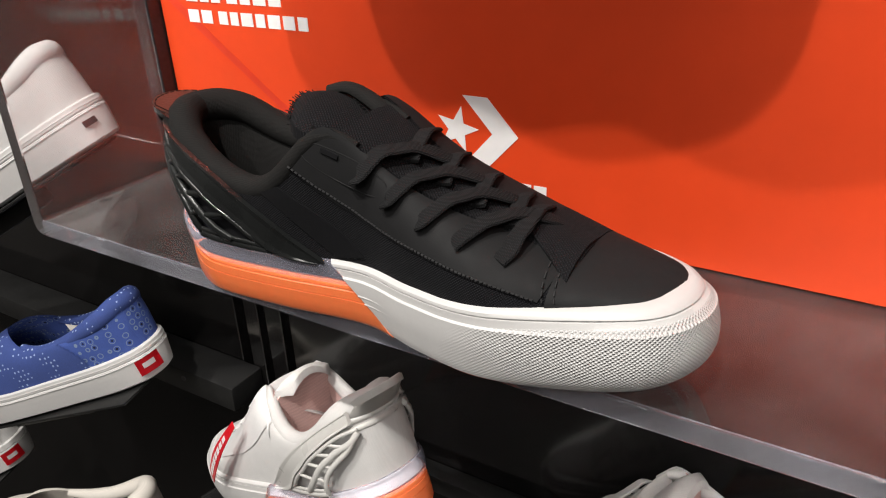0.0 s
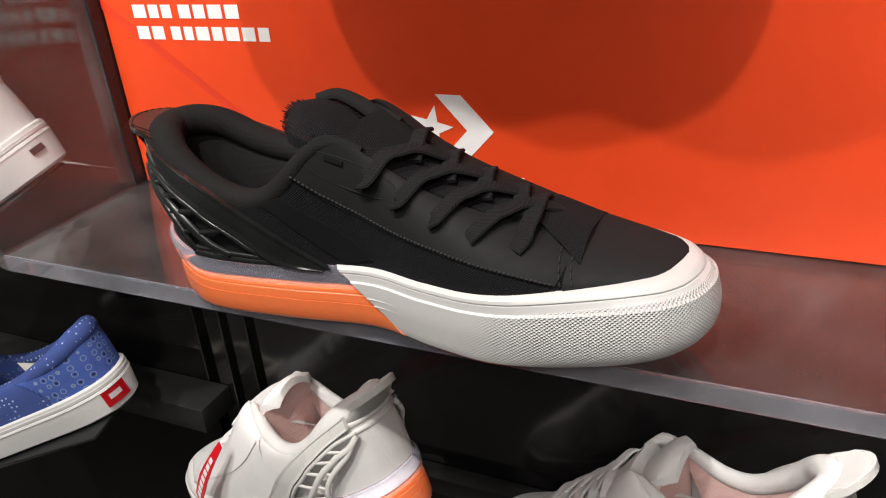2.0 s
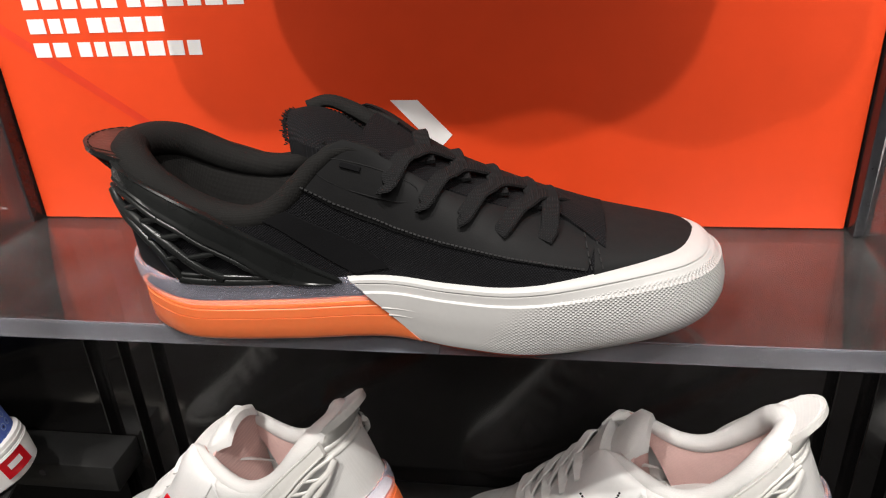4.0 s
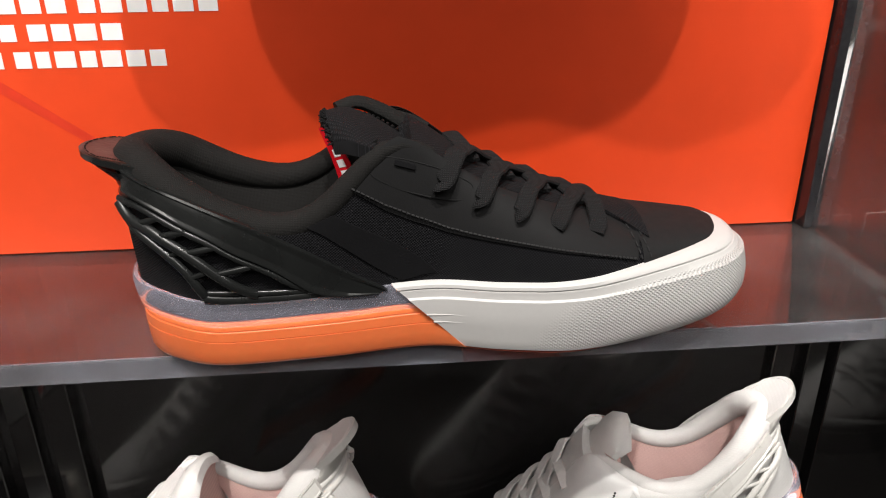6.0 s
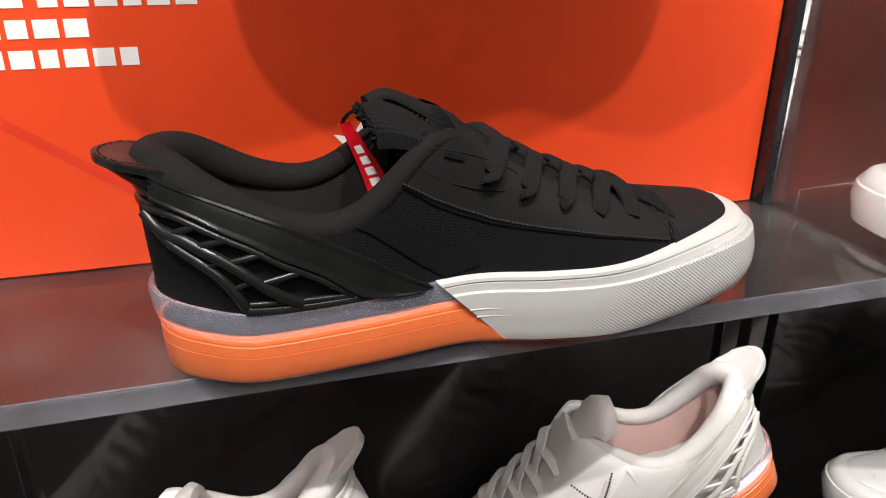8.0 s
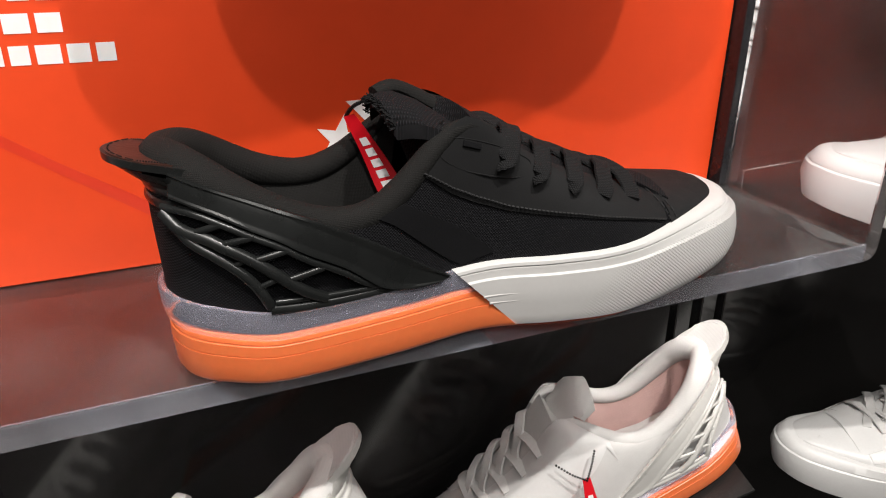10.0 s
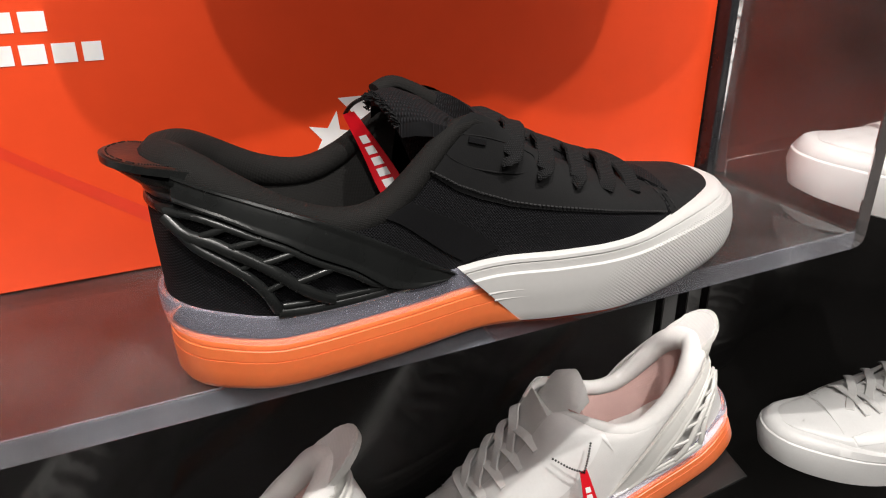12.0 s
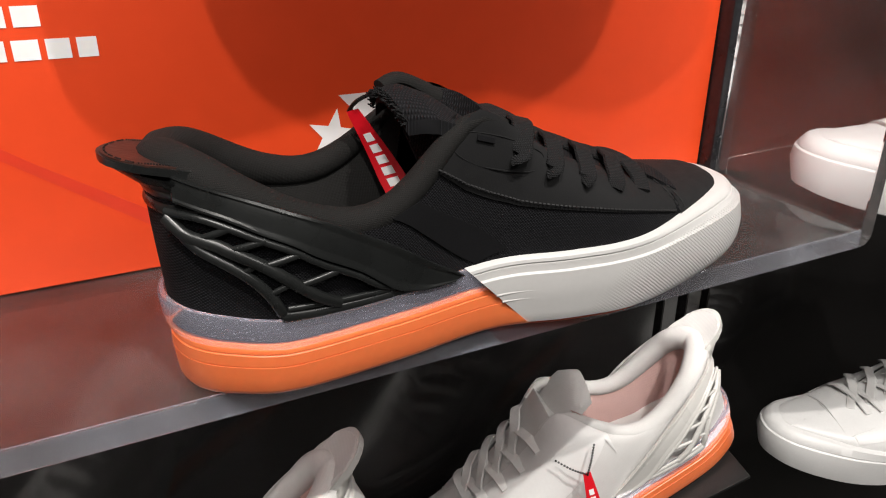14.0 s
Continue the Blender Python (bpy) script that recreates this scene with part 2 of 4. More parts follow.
def grid(bm, rows, wrap=False, keep=None):
    """Quads between rows of points."""
    v = [[bm.verts.new(p) for p in r] for r in rows]
    n = len(v[0])
    for j in range(len(v) - 1):
        for i in range(n if wrap else n - 1):
            if keep is None or keep(i, j):
                bm.faces.new((v[j][i], v[j][(i + 1) % n], v[j + 1][(i + 1) % n], v[j + 1][i]))
    return v


def sweep(bm, path, section, up=(0, 0, 1), scale=None, ends=True):
    """Sweep a closed section (side, up pairs) along a path."""
    path = np.array(path, float)
    rows = []
    for i, p in enumerate(path):
        d = path[min(i + 1, len(path) - 1)] - path[max(i - 1, 0)]
        d /= np.linalg.norm(d) + 1e-12
        u = np.array(up[i] if np.ndim(up) > 1 else up, float)
        s = np.cross(d, u)
        s /= np.linalg.norm(s) + 1e-12
        u = np.cross(s, d)
        k = 1 if scale is None else scale[i]
        rows.append([p + k * (a * s + b * u) for a, b in section])
    v = grid(bm, rows, wrap=True)
    if ends:
        bm.faces.new(v[0])
        bm.faces.new(v[-1][::-1])


def ring(r, n=8, rx=None):
    return [((rx or r) * math.cos(2 * math.pi * i / n), r * math.sin(2 * math.pi * i / n)) for i in range(n)]


def tube(path, r, n=8, up=(0, 0, 1), scale=None):
    bm = bmesh.new()
    sweep(bm, path, ring(r, n), up, scale)
    return bm


def flat(w, t):
    """Section of a flat strap with rounded edges."""
    return [(-w, 0), (-w * 0.85, t), (0, t * 1.15), (w * 0.85, t), (w, 0), (w * 0.85, -t), (0, -t), (-w * 0.85, -t)]

# ---- sneakers: local x runs from heel to toe, y across, z up from the ground ----
LOW = dict(
    outline=[(-0.1495, -0.018), (-0.1450, -0.0345), (-0.1315, -0.0462), (-0.108, -0.0545), (-0.06, -0.052), (-0.01, -0.0465), (0.026, -0.0550),
             (0.063, -0.0605), (0.107, -0.0595), (0.135, -0.0545), (0.152, -0.0440), (0.1610, -0.029), (0.1630, -0.012), (0.158, 0.003), (0.146, 0.016), (0.124, 0.028), (0.09, 0.036),
             (0.04, 0.037), (-0.01, 0.032), (-0.06, 0.025), (-0.108, 0.0180), (-0.1315, 0.0095), (-0.1450, -0.0015)],
    sole_x=[-0.15, -0.14, -0.11, -0.03, 0.045, 0.07, 0.10, 0.13, 0.16], sole_z=[0.0425, 0.0410, 0.0370, 0.0385, 0.0405, 0.0425, 0.0460, 0.0495, 0.0518],
    near=[(-0.149, -0.018, 0.1010), (-0.145, -0.0300, 0.1010), (-0.136, -0.0400, 0.0970), (-0.127, -0.0460, 0.0915), (-0.105, -0.0515, 0.0800), (-0.082, -0.0530, 0.0735),
          (-0.067, -0.0535, 0.0745), (-0.052, -0.053, 0.081), (-0.0415, -0.052, 0.092), (-0.031, -0.050, 0.105), (-0.022, -0.0485, 0.1105),
          (-0.007, -0.0450, 0.103), (0.002, -0.044, 0.096), (0.0228, -0.042, 0.0835), (0.0443, -0.038, 0.0745), (0.066, -0.030, 0.0665), (0.085, -0.019, 0.0612), (0.098, -0.0125, 0.0580), (0.12, -0.008, 0.0555), (0.145, -0.004, 0.0535), (0.16, -0.006, 0.0520)],
    far=[(-0.149, -0.018, 0.1010), (-0.145, -0.0060, 0.1010), (-0.136, 0.0040, 0.0985), (-0.127, 0.0100, 0.0935), (-0.105, 0.0160, 0.0825), (-0.082, 0.0200, 0.0775),
         (-0.067, 0.0210, 0.0790), (-0.052, 0.0200, 0.0865), (-0.0415, 0.0150, 0.095), (-0.031, 0.008, 0.107), (-0.022, 0.0, 0.1125),
         (-0.007, -0.002, 0.105), (0.002, -0.003, 0.098), (0.0228, -0.005, 0.085), (0.0443, -0.007, 0.0755), (0.066, -0.010, 0.0670), (0.085, -0.0125, 0.0612), (0.098, -0.0122, 0.0580), (0.12, -0.0078, 0.0555), (0.145, -0.0038, 0.0535), (0.16, -0.006, 0.0520)],
    spring=0.014, flare=0.005)


def far_of(near):
    """The far side's top edge, mirrored about the shoe's middle line."""
    return [(x, 2 * (float(np.interp(x, [-0.15, -0.05, 0.05], [-0.018, -0.012, -0.006])) if x > -0.148 else y) - y, z) for x, y, z in near]


class Form:
    """Numbers that the parts of one sneaker share."""

    def __init__(self, P, n=320):
        self.P, self.n, self.kept = P, n, {}
        self.out = curve(P["outline"], n, closed=True)
        x = self.out[:, 0]
        self.tip, self.back = int(np.argmax(x)), int(np.argmin(x))
        i = np.arange(n)
        a, b = sorted((self.tip, self.back))
        inside = (i > a) & (i < b)
        near_first = self.out[(a + b) // 2, 1] < 0
        self.is_near = inside if near_first else ~inside
        c = np.roll(self.out, -1, 0) - np.roll(self.out, 1, 0)
        nrm = np.stack([c[:, 1], -c[:, 0]], 1)
        nrm /= np.linalg.norm(nrm, axis=1)[:, None]
        if (nrm * self.out).sum() < 0:
            nrm = -nrm
        self.nrm = nrm
        self.top = np.interp(x, P["sole_x"], P["sole_z"])
        self.low = P["spring"] * np.clip((x - 0.045) / 0.115, 0, 1) ** 2
        q = np.clip((x - 0.05) / 0.085, 0, 1)
        self.toe = q * q * (3 - 2 * q)
        self.nose = self.toe * np.clip(nrm[:, 0], 0, 1) ** 1.3
        self.base = np.column_stack([self.out + nrm * (P["flare"] - 0.0045 - 0.0162 * self.toe - 0.0064 * self.nose)[:, None], self.top - 0.003])
        near, far = curve(P["near"], 200), curve(P.get("far") or far_of(P["near"]), 200)
        tgt = np.empty((n, 3))
        for side, table in ((True, near), (False, far)):
            k = self.is_near == side
            for ax in (1, 2):
                tgt[k, ax] = np.interp(x[k], table[:, 0], table[:, ax])
            tgt[k, 0] = self.base[k, 0]
        for _ in range(2):
            tgt[:, 1:] = (np.roll(tgt, 1, 0) + 2 * tgt + np.roll(tgt, -1, 0))[:, 1:] / 4
        self.tgt = tgt

    def wall(self, a, out=0.0):
        """Upper surface at the share a (0 sole, 1 top edge) for every outline point."""
        a = np.clip(np.broadcast_to(a, (self.n,)), 0, 1)
        s, c = np.sin(a * math.pi / 2) ** 0.92, 1 - np.cos(a * math.pi / 2)
        p = self.base.copy()
        d = self.tgt - self.base
        p[:, :2] += d[:, :2] * c[:, None]
        p[:, 2] += d[:, 2] * s
        p[:, :2] += self.nrm * (out * np.where(self.out[:, 0] > 0.085, 1 - a ** 6, 1.0) + 0.002 * np.sin(a * math.pi))[:, None]
        p[:, 2] += out * a * 0.7
        return p

    def stack(self, out, side=True):
        """Near or far wall at many shares, sorted by x; kept for reuse."""
        key = (round(out, 5), side)
        if key not in self.kept:
            k = np.where(self.is_near == side)[0]
            k = k[np.argsort(self.out[k, 0])]
            self.kept[key] = [self.wall(a, out)[k] for a in np.linspace(0, 1, 41)]
        return self.kept[key]

    def on_near(self, x, z, out=0.0):
        """Point of the near wall at that x and height."""
        yz = np.array([(np.interp(x, w[:, 0], w[:, 1]), np.interp(x, w[:, 0], w[:, 2])) for w in self.stack(out)])
        return np.array([x, np.interp(z, yz[:, 1], yz[:, 0]), z])

    def edge(self, i0, i1):
        """Top-edge points from outline index i0 to i1, forwards."""
        m = (i1 - i0) % self.n
        return self.tgt[[(i0 + j) % self.n for j in range(m + 1)]]

    def index(self, x, near):
        k = np.where(self.is_near == near)[0]
        return int(k[np.argmin(abs(self.out[k, 0] - x))])


def sole_block(F, levels, split=None, keep_front=True, lip=True):
    """Solid between outline rings; levels are (share of height, outward). split cuts along the slanted joint."""
    bm = bmesh.new()
    rows = []
    for h, o in levels:
        z = F.low + (F.top - F.low) * h
        toe_in = np.interp(h, [0, 0.06, 0.15, 0.3, 0.5, 0.78, 0.80, 1.0], [-0.0105, -0.0065, -0.0045, -0.0038, -0.0048, -0.0075, -0.0084, -0.0128])
        tip_in = np.interp(h, [0, 0.3, 0.78, 1.0], [0.0, -0.0006, -0.0022, -0.0050])
        rows.append(np.column_stack([F.out + F.nrm * (o + toe_in * F.toe + tip_in * F.nose)[:, None], z]))
    v = grid(bm, rows, wrap=True)
    bm.faces.new(v[0][::-1])
    bm.faces.new(v[-1])
    if split:
        co, no = split
        bmesh.ops.bisect_plane(bm, geom=bm.verts[:] + bm.edges[:] + bm.faces[:], plane_co=co, plane_no=no, clear_outer=not keep_front, clear_inner=keep_front)
        edges = [e for e in bm.edges if e.is_boundary]
        if edges:
            bmesh.ops.edgenet_fill(bm, edges=edges)
    return bm


JOINT = ((-0.008, 0, 0.019), Vector((0.038, 0, 0.037)).normalized())


def height(F, x, y):
    """Height of the upper's roof at (x, y), across from wall to throat to wall."""
    pts = []
    for side in (True, False):
        for w in F.stack(0.0, side)[6::2]:
            pts.append((np.interp(x, w[:, 0], w[:, 1]), np.interp(x, w[:, 0], w[:, 2])))
    pts.sort()
    p = np.array(pts)
    arch = 0.0022 * max(0, 1 - ((y + 0.022) / 0.022) ** 2)
    return float(np.interp(y, p[:, 0], p[:, 1])) + arch


Form.height = height


def slab(bm, surf, nu, nv, thick):
    """Closed thin solid from a surface function of (u, v) in 0..1 giving point and normal."""
    top, bot = [], []
    for j in range(nv + 1):
        a, b = [], []
        for i in range(nu + 1):
            p, q = surf(i / nu, j / nv)
            a.append(p)
            b.append(np.array(p) - thick * np.array(q))
        top.append(a)
        bot.append(b)
    vt, vb = grid(bm, top), grid(bm, [r[::-1] for r in bot])
    for j in range(nv):
        bm.faces.new((vt[j][0], vt[j + 1][0], vb[j + 1][nu], vb[j][nu]))
        bm.faces.new((vt[j + 1][nu], vt[j][nu], vb[j][0], vb[j + 1][0]))
    for i in range(nu):
        bm.faces.new((vt[0][i + 1], vt[0][i], vb[0][nu - i], vb[0][nu - i - 1]))
        bm.faces.new((vt[nv][i], vt[nv][i + 1], vb[nv][nu - i - 1], vb[nv][nu - i]))


def sneaker(m, label, mats, P=LOW, name="sneaker", cage=True, laces=5, tag=True, group=""):
    """A low sneaker with all its parts."""
    F = Form(P)
    root = thing(name, m, label, "shoe", group)
    n = F.n
    # sole
    if cage:
        toe = part("cupsole", sole_block(F, [(0.03, -0.004), (0.06, -0.001), (0.12, 0.0), (0.2, 0.0008), (0.3, 0.0016), (0.4, 0.0025), (0.5, 0.0032), (0.6, 0.0037), (0.7, 0.0040), (0.775, 0.0042), (0.795, 0.0031), (0.895, 0.0033), (0.902, 0.0019), (0.914, 0.0019), (0.921, 0.0034), (0.96, 0.0032), (1.0, 0.0012), (1.0, -0.004), (0.9, -0.006)], JOINT, True), mats["sole"], root, mats.get("sole_label", ""))
        wall_uv(toe, F)
        k = np.where(F.is_near)[0]
        k = k[np.argsort(F.out[k, 0])]
        for h, out, x0, x1 in ((0.55, 0.0031, -0.0105, 0.042), (0.44, 0.0024, -0.0070, 0.034)):
            xs = np.linspace(x0, x1, 16)
            path = [(x, np.interp(x, F.out[k, 0], F.out[k, 1]) - out, np.interp(x, F.out[k, 0], F.low[k] + (F.top[k] - F.low[k]) * h)) for x in xs]
            bm = bmesh.new()
            sweep(bm, path, ring(0.00075, 8), (0, 0, 1), [1 - 0.9 * i / 15 for i in range(16)])
            part("moulded_ridge", bm, M["rubber"], root)
        part("heel_block", sole_block(F, [(0.0, -0.0060), (0.015, -0.0030), (0.045, -0.0008), (0.10, 0.0004), (0.28, 0.0011), (0.400, 0.0014), (0.408, 0.0008), (0.416, 0.0014), (0.54, 0.0013), (0.552, 0.0007), (0.564, 0.0011), (0.69, 0.0008)], JOINT, False), mats["heel"], root, "orange foam rubber heel block")
        part("heel_rim", sole_block(F, [(0.63, 0.0017), (0.66, 0.0027), (0.78, 0.0036), (0.95, 0.0042), (1.0, 0.0034), (1.0, 0.0014), (0.64, 0.0014)], JOINT, False), mats["rim"], root, "milky translucent rubber heel rim").visible_shadow = False
        skirt = sole_block(F, [(0.695, -0.002), (0.72, -0.0002), (1.04, -0.0006)], JOINT, False)
        part("heel_counter", skirt, mats["quarter"], root)
        part("outsole", sole_block(F, [(-0.05, -0.008), (0.0, -0.0035), (0.04, -0.0045)], JOINT, True), mats["outsole"], root)
    else:
        part("cupsole", sole_block(F, [(0.0, -0.003), (0.06, 0.0), (0.5, 0.003), (0.74, 0.0042), (0.77, 0.003), (0.8, 0.0042), (0.96, 0.0042), (1.0, 0.002), (1.0, -0.006)]), mats["sole"], root)
    # upper, split along its seams
    K = 18
    seam = np.full(n, 2.0)
    if laces:
        zs = np.interp(F.out[:, 0], [-0.0465, -0.0436, -0.0290, -0.0163, 0.0, 0.0099, 0.036, 0.0625, 0.0903, 0.1033], [0.0890, 0.0870, 0.0765, 0.0702, 0.0645, 0.0626, 0.0583, 0.0536, 0.0475, 0.0470])
        share = np.clip((zs - F.base[:, 2]) / (F.tgt[:, 2] - F.base[:, 2]), 0.02, 0.97)
        share = np.arcsin(share ** (1 / 0.92)) * 2 / math.pi
        seam = np.where((F.out[:, 0] > -0.0465) & (F.out[:, 0] < 0.094), share, 2.0)
    ks = 9
    lv = []
    for k in range(K + 1):
        s = np.where(seam < 1, np.where(k <= ks, seam * k / ks, seam + (1 - seam) * (k - ks) / (K - ks)), k / K)
        lv.append(F.wall(s))
    toe_x = 0.092 if laces else 9.0

    def zone(i, j):
        x = F.out[i, 0]
        if x > toe_x:
            return "toe_cap"
        if laces and -0.0465 < x <= toe_x and j >= ks:
            return "eyestay"
        return "quarter"

    for nm, mat in (("quarter", mats["quarter"]), ("eyestay", mats["eyestay"]), ("toe_cap", mats["toe"])):
        rows = lv if nm == "quarter" else [F.wall(np.where(seam < 1, np.where(k <= ks, seam * k / ks, seam + (1 - seam) * (k - ks) / (K - ks)), k / K), 0.0009) for k in range(K + 1)]
        bm = bmesh.new()
        grid(bm, rows, wrap=True, keep=lambda i, j: nm == "quarter" or zone(i, j) == nm)
        bmesh.ops.delete(bm, geom=[v for v in bm.verts if not v.link_faces], context="VERTS")
        if bm.faces:
            bmesh.ops.remove_doubles(bm, verts=bm.verts[:], dist=0.0011)
            part(nm, bm, mat, root)
        else:
            bm.free()
    if mats.get("front"):
        bm = bmesh.new()
        grid(bm, [F.wall(k / K, 0.0010) for k in range(K + 1)], wrap=True, keep=lambda i, j: F.out[i, 0] > -0.088 - 0.012 * math.cos(j / K * 3))
        bmesh.ops.delete(bm, geom=[v for v in bm.verts if not v.link_faces], context="VERTS")
        bmesh.ops.remove_doubles(bm, verts=bm.verts[:], dist=0.0011)
        part("side_panel", bm, mats["front"], root)
        for h in (0.86, 0.70):
            k = [(i + F.back) % n for i in range(-150, 151, 3)]
            z = F.low + (F.top - F.low) * h
            part("foxing_line", tube([(*(F.out[i] + F.nrm[i] * 0.0040), z[i]) for i in k], 0.0007, 6), M["rubber"], root)
    # lining and padded collar
    i_far, i_near = F.index(-0.026, False), F.index(-0.026, True)
    a, b = (i_near, i_far)
    rim = F.edge(a, b)
    if np.mean(rim[:, 0]) > -0.05:
        rim = F.edge(b, a)
    ins = np.array([-0.08, -0.016])
    rows = []
    for s in np.linspace(0, 1, 9):
        r = rim.copy()
        pull = 0.006 + 0.010 * math.sin(s * math.pi * 0.6)
        d = ins - r[:, :2]
        d /= np.linalg.norm(d, axis=1)[:, None]
        r[:, :2] += d * pull
        r[:, 2] = rim[:, 2] * (1 - s) + 0.03 * s
        rows.append(r)
    bm = bmesh.new()
    v = grid(bm, rows)
    bm.faces.new(v[-1])
    part("lining", bm, mats["lining"], root)
    part("insole", sole_block(F, [(0.70, -0.013), (0.745, -0.0135)]), mats["lining"], root)
    c0, c1 = F.index(P.get("piping", -0.006), True), F.index(P.get("piping", -0.006), False)
    mid = F.edge(c0, c1)
    if np.mean(mid[:, 0]) > -0.04:
        mid = F.edge(c1, c0)
    mid = mid.copy()
    d = ins - mid[:, :2]
    d /= np.linalg.norm(d, axis=1)[:, None]
    for _ in range(8):
        mid[1:-1] = (mid[:-2] + 2 * mid[1:-1] + mid[2:]) / 4
    k = np.interp(mid[:, 0], [-0.05, -0.03, -0.006], [1.0, 0.6, 0.15])
    mid[:, :2] += d * 0.0045 * k[:, None]
    mid[:, 2] -= 0.0045 * k
    fat = P.get("collar", 0.0072) * (0.82 + 0.50 * np.clip((-0.05 - mid[:, 0]) / 0.09, 0, 1)) * np.interp(mid[:, 0], [-0.05, -0.03, -0.006], [1.0, 0.72, 0.36])
    part("collar", tube(mid[::2], 1.0, 12, scale=fat[::2]), mats["collar"], root)
    if laces:
        # throat cloth and tongue
        def vamp(u, v):
            x = -0.035 + 0.135 * u
            hw = 0.025 - 0.012 * u
            y = -0.024 + 0.010 * u + hw * (2 * v - 1)
            return (x, y, F.height(x, y) - 0.0012 + 0.0006 * (1 - (2 * v - 1) ** 2)), (0, 0, 1)

        bm = bmesh.new()
        slab(bm, vamp, 14, 10, 0.002)
        part("vamp", bm, mats["tongue"], root)

        def tongue(u, v):
            x = 0.006 - 0.060 * u
            w = (0.022 + 0.006 * u) * (1 - 0.35 * max(0, u - 0.82) / 0.18)
            t = 2 * v - 1
            z = np.interp(x, [-0.054, -0.046, -0.034, -0.020, -0.005, 0.006], [0.1165, 0.1180, 0.1130, 0.1035, 0.093, 0.085]) - 0.010 * (t * t) * (0.6 + 0.4 * u)
            return (x + 0.004 * t * t, -0.023 + w * t, z), (0, 0, 1)

        bm = bmesh.new()
        slab(bm, tongue, 12, 12, 0.006)
        bmesh.ops.bevel(bm, geom=[e for e in bm.edges if e.calc_face_angle(0) > 1.0], offset=0.0015, segments=2, affect="EDGES")
        ton = part("tongue", bm, mats["tongue"], root)
        edge = [np.array(tongue(1.0, v)[0]) + (-0.0005, 0, -0.002) for v in np.linspace(0.02, 0.98, 40)]
        bm = bmesh.new()
        rng = random.Random(3)
        for p in edge:
            for _ in range(4):
                q = p + np.array([rng.uniform(-0.0005, 0.001), rng.uniform(-0.0008, 0.0008), rng.uniform(-0.001, 0.002)])
                e = q + np.array([-rng.uniform(0.001, 0.003), rng.uniform(-0.001, 0.001), rng.uniform(-0.0008, 0.0018)])
                sweep(bm, [q, e], ring(0.00035, 4), (0, 1, 0.2))
        if mats.get("thread"):
            part("frayed_edge", bm, mats["lace"], ton)
        else:
            bm.free()

        if not mats.get("thread"):
            # pale lining under the tongue, closing the throat
            def throat(u, v):
                t = 2 * v - 1
                return (-0.045 + 0.024 * u + 0.004 * t * t, -0.021 + 0.026 * t, 0.111 - 0.010 * t * t - 0.074 * u), (-1, 0, -0.3)

            bm = bmesh.new()
            slab(bm, throat, 8, 8, 0.002)
            part("tongue_lining", bm, mats["lining"], ton, "pale lining under the tongue")
        if mats.get("thread"):
            roll = curve([(-0.050, -0.010, 0.1150), (-0.040, -0.006, 0.1165), (-0.0290, -0.004, 0.1120), (-0.0165, -0.004, 0.1045), (-0.0060, -0.004, 0.0960), (0.002, -0.004, 0.0900)], 24)
            bm = bmesh.new()
            sweep(bm, roll, [(0.0048 * math.cos(k * math.pi / 6), 0.0034 * math.sin(k * math.pi / 6)) for k in range(12)], (0, -0.3, 1), [0.7 + 0.3 * math.sin(math.pi * k / 23) for k in range(24)])
            part("rolled_edge", bm, mats["lining"], ton)

        def label_surface(u, v):
            p, q = tongue(0.55 + 0.35 * u, 0.25 + 0.5 * v)
            return (p[0], p[1], p[2] - 0.0068), (0, 0, 1)

        bm = bmesh.new()
        slab(bm, label_surface, 4, 6, 0.0006)
        part("label_patch", bm, M["lavender"], ton, "lavender size label under the tongue")
        def window(u, v):
            x = 0.0735 + 0.0260 * u
            y0 = -0.026 - 0.0165 * u
            y = y0 + (0.022 - y0) * v
            return (x, y, F.height(x, y) + 0.0011), (0, -0.3, 1)

        bm = bmesh.new()
        slab(bm, window, 10, 14, 0.0016)
        part("vamp_window", bm, mats["tongue"], root)
        # laces
        xs = [-0.0045, 0.0128, 0.0312, 0.0497, 0.0700]
        def strap(points, lifts, half, low=None):
            q = curve(points, 26)
            k = np.interp(np.linspace(0, 1, 26), np.linspace(0, 1, len(lifts)), lifts)
            path = np.array([(x, y, F.height(x, y) + e) for (x, y), e in zip(q, k)])
            if low is not None:
                head = F.on_near(low[0], low[1], 0.0008)
                path = curve(np.vstack([head, F.on_near(low[0] + 0.003, low[1] + 0.0035, 0.0032), path[::5]]), 28)
            path[1:-1] = (path[:-2] + 2 * path[1:-1] + path[2:]) / 4
            bm = bmesh.new()
            sweep(bm, path, flat(half, 0.0010), (0, -0.45, 1))
            part("lace_strap", bm, mats["lace"], root)

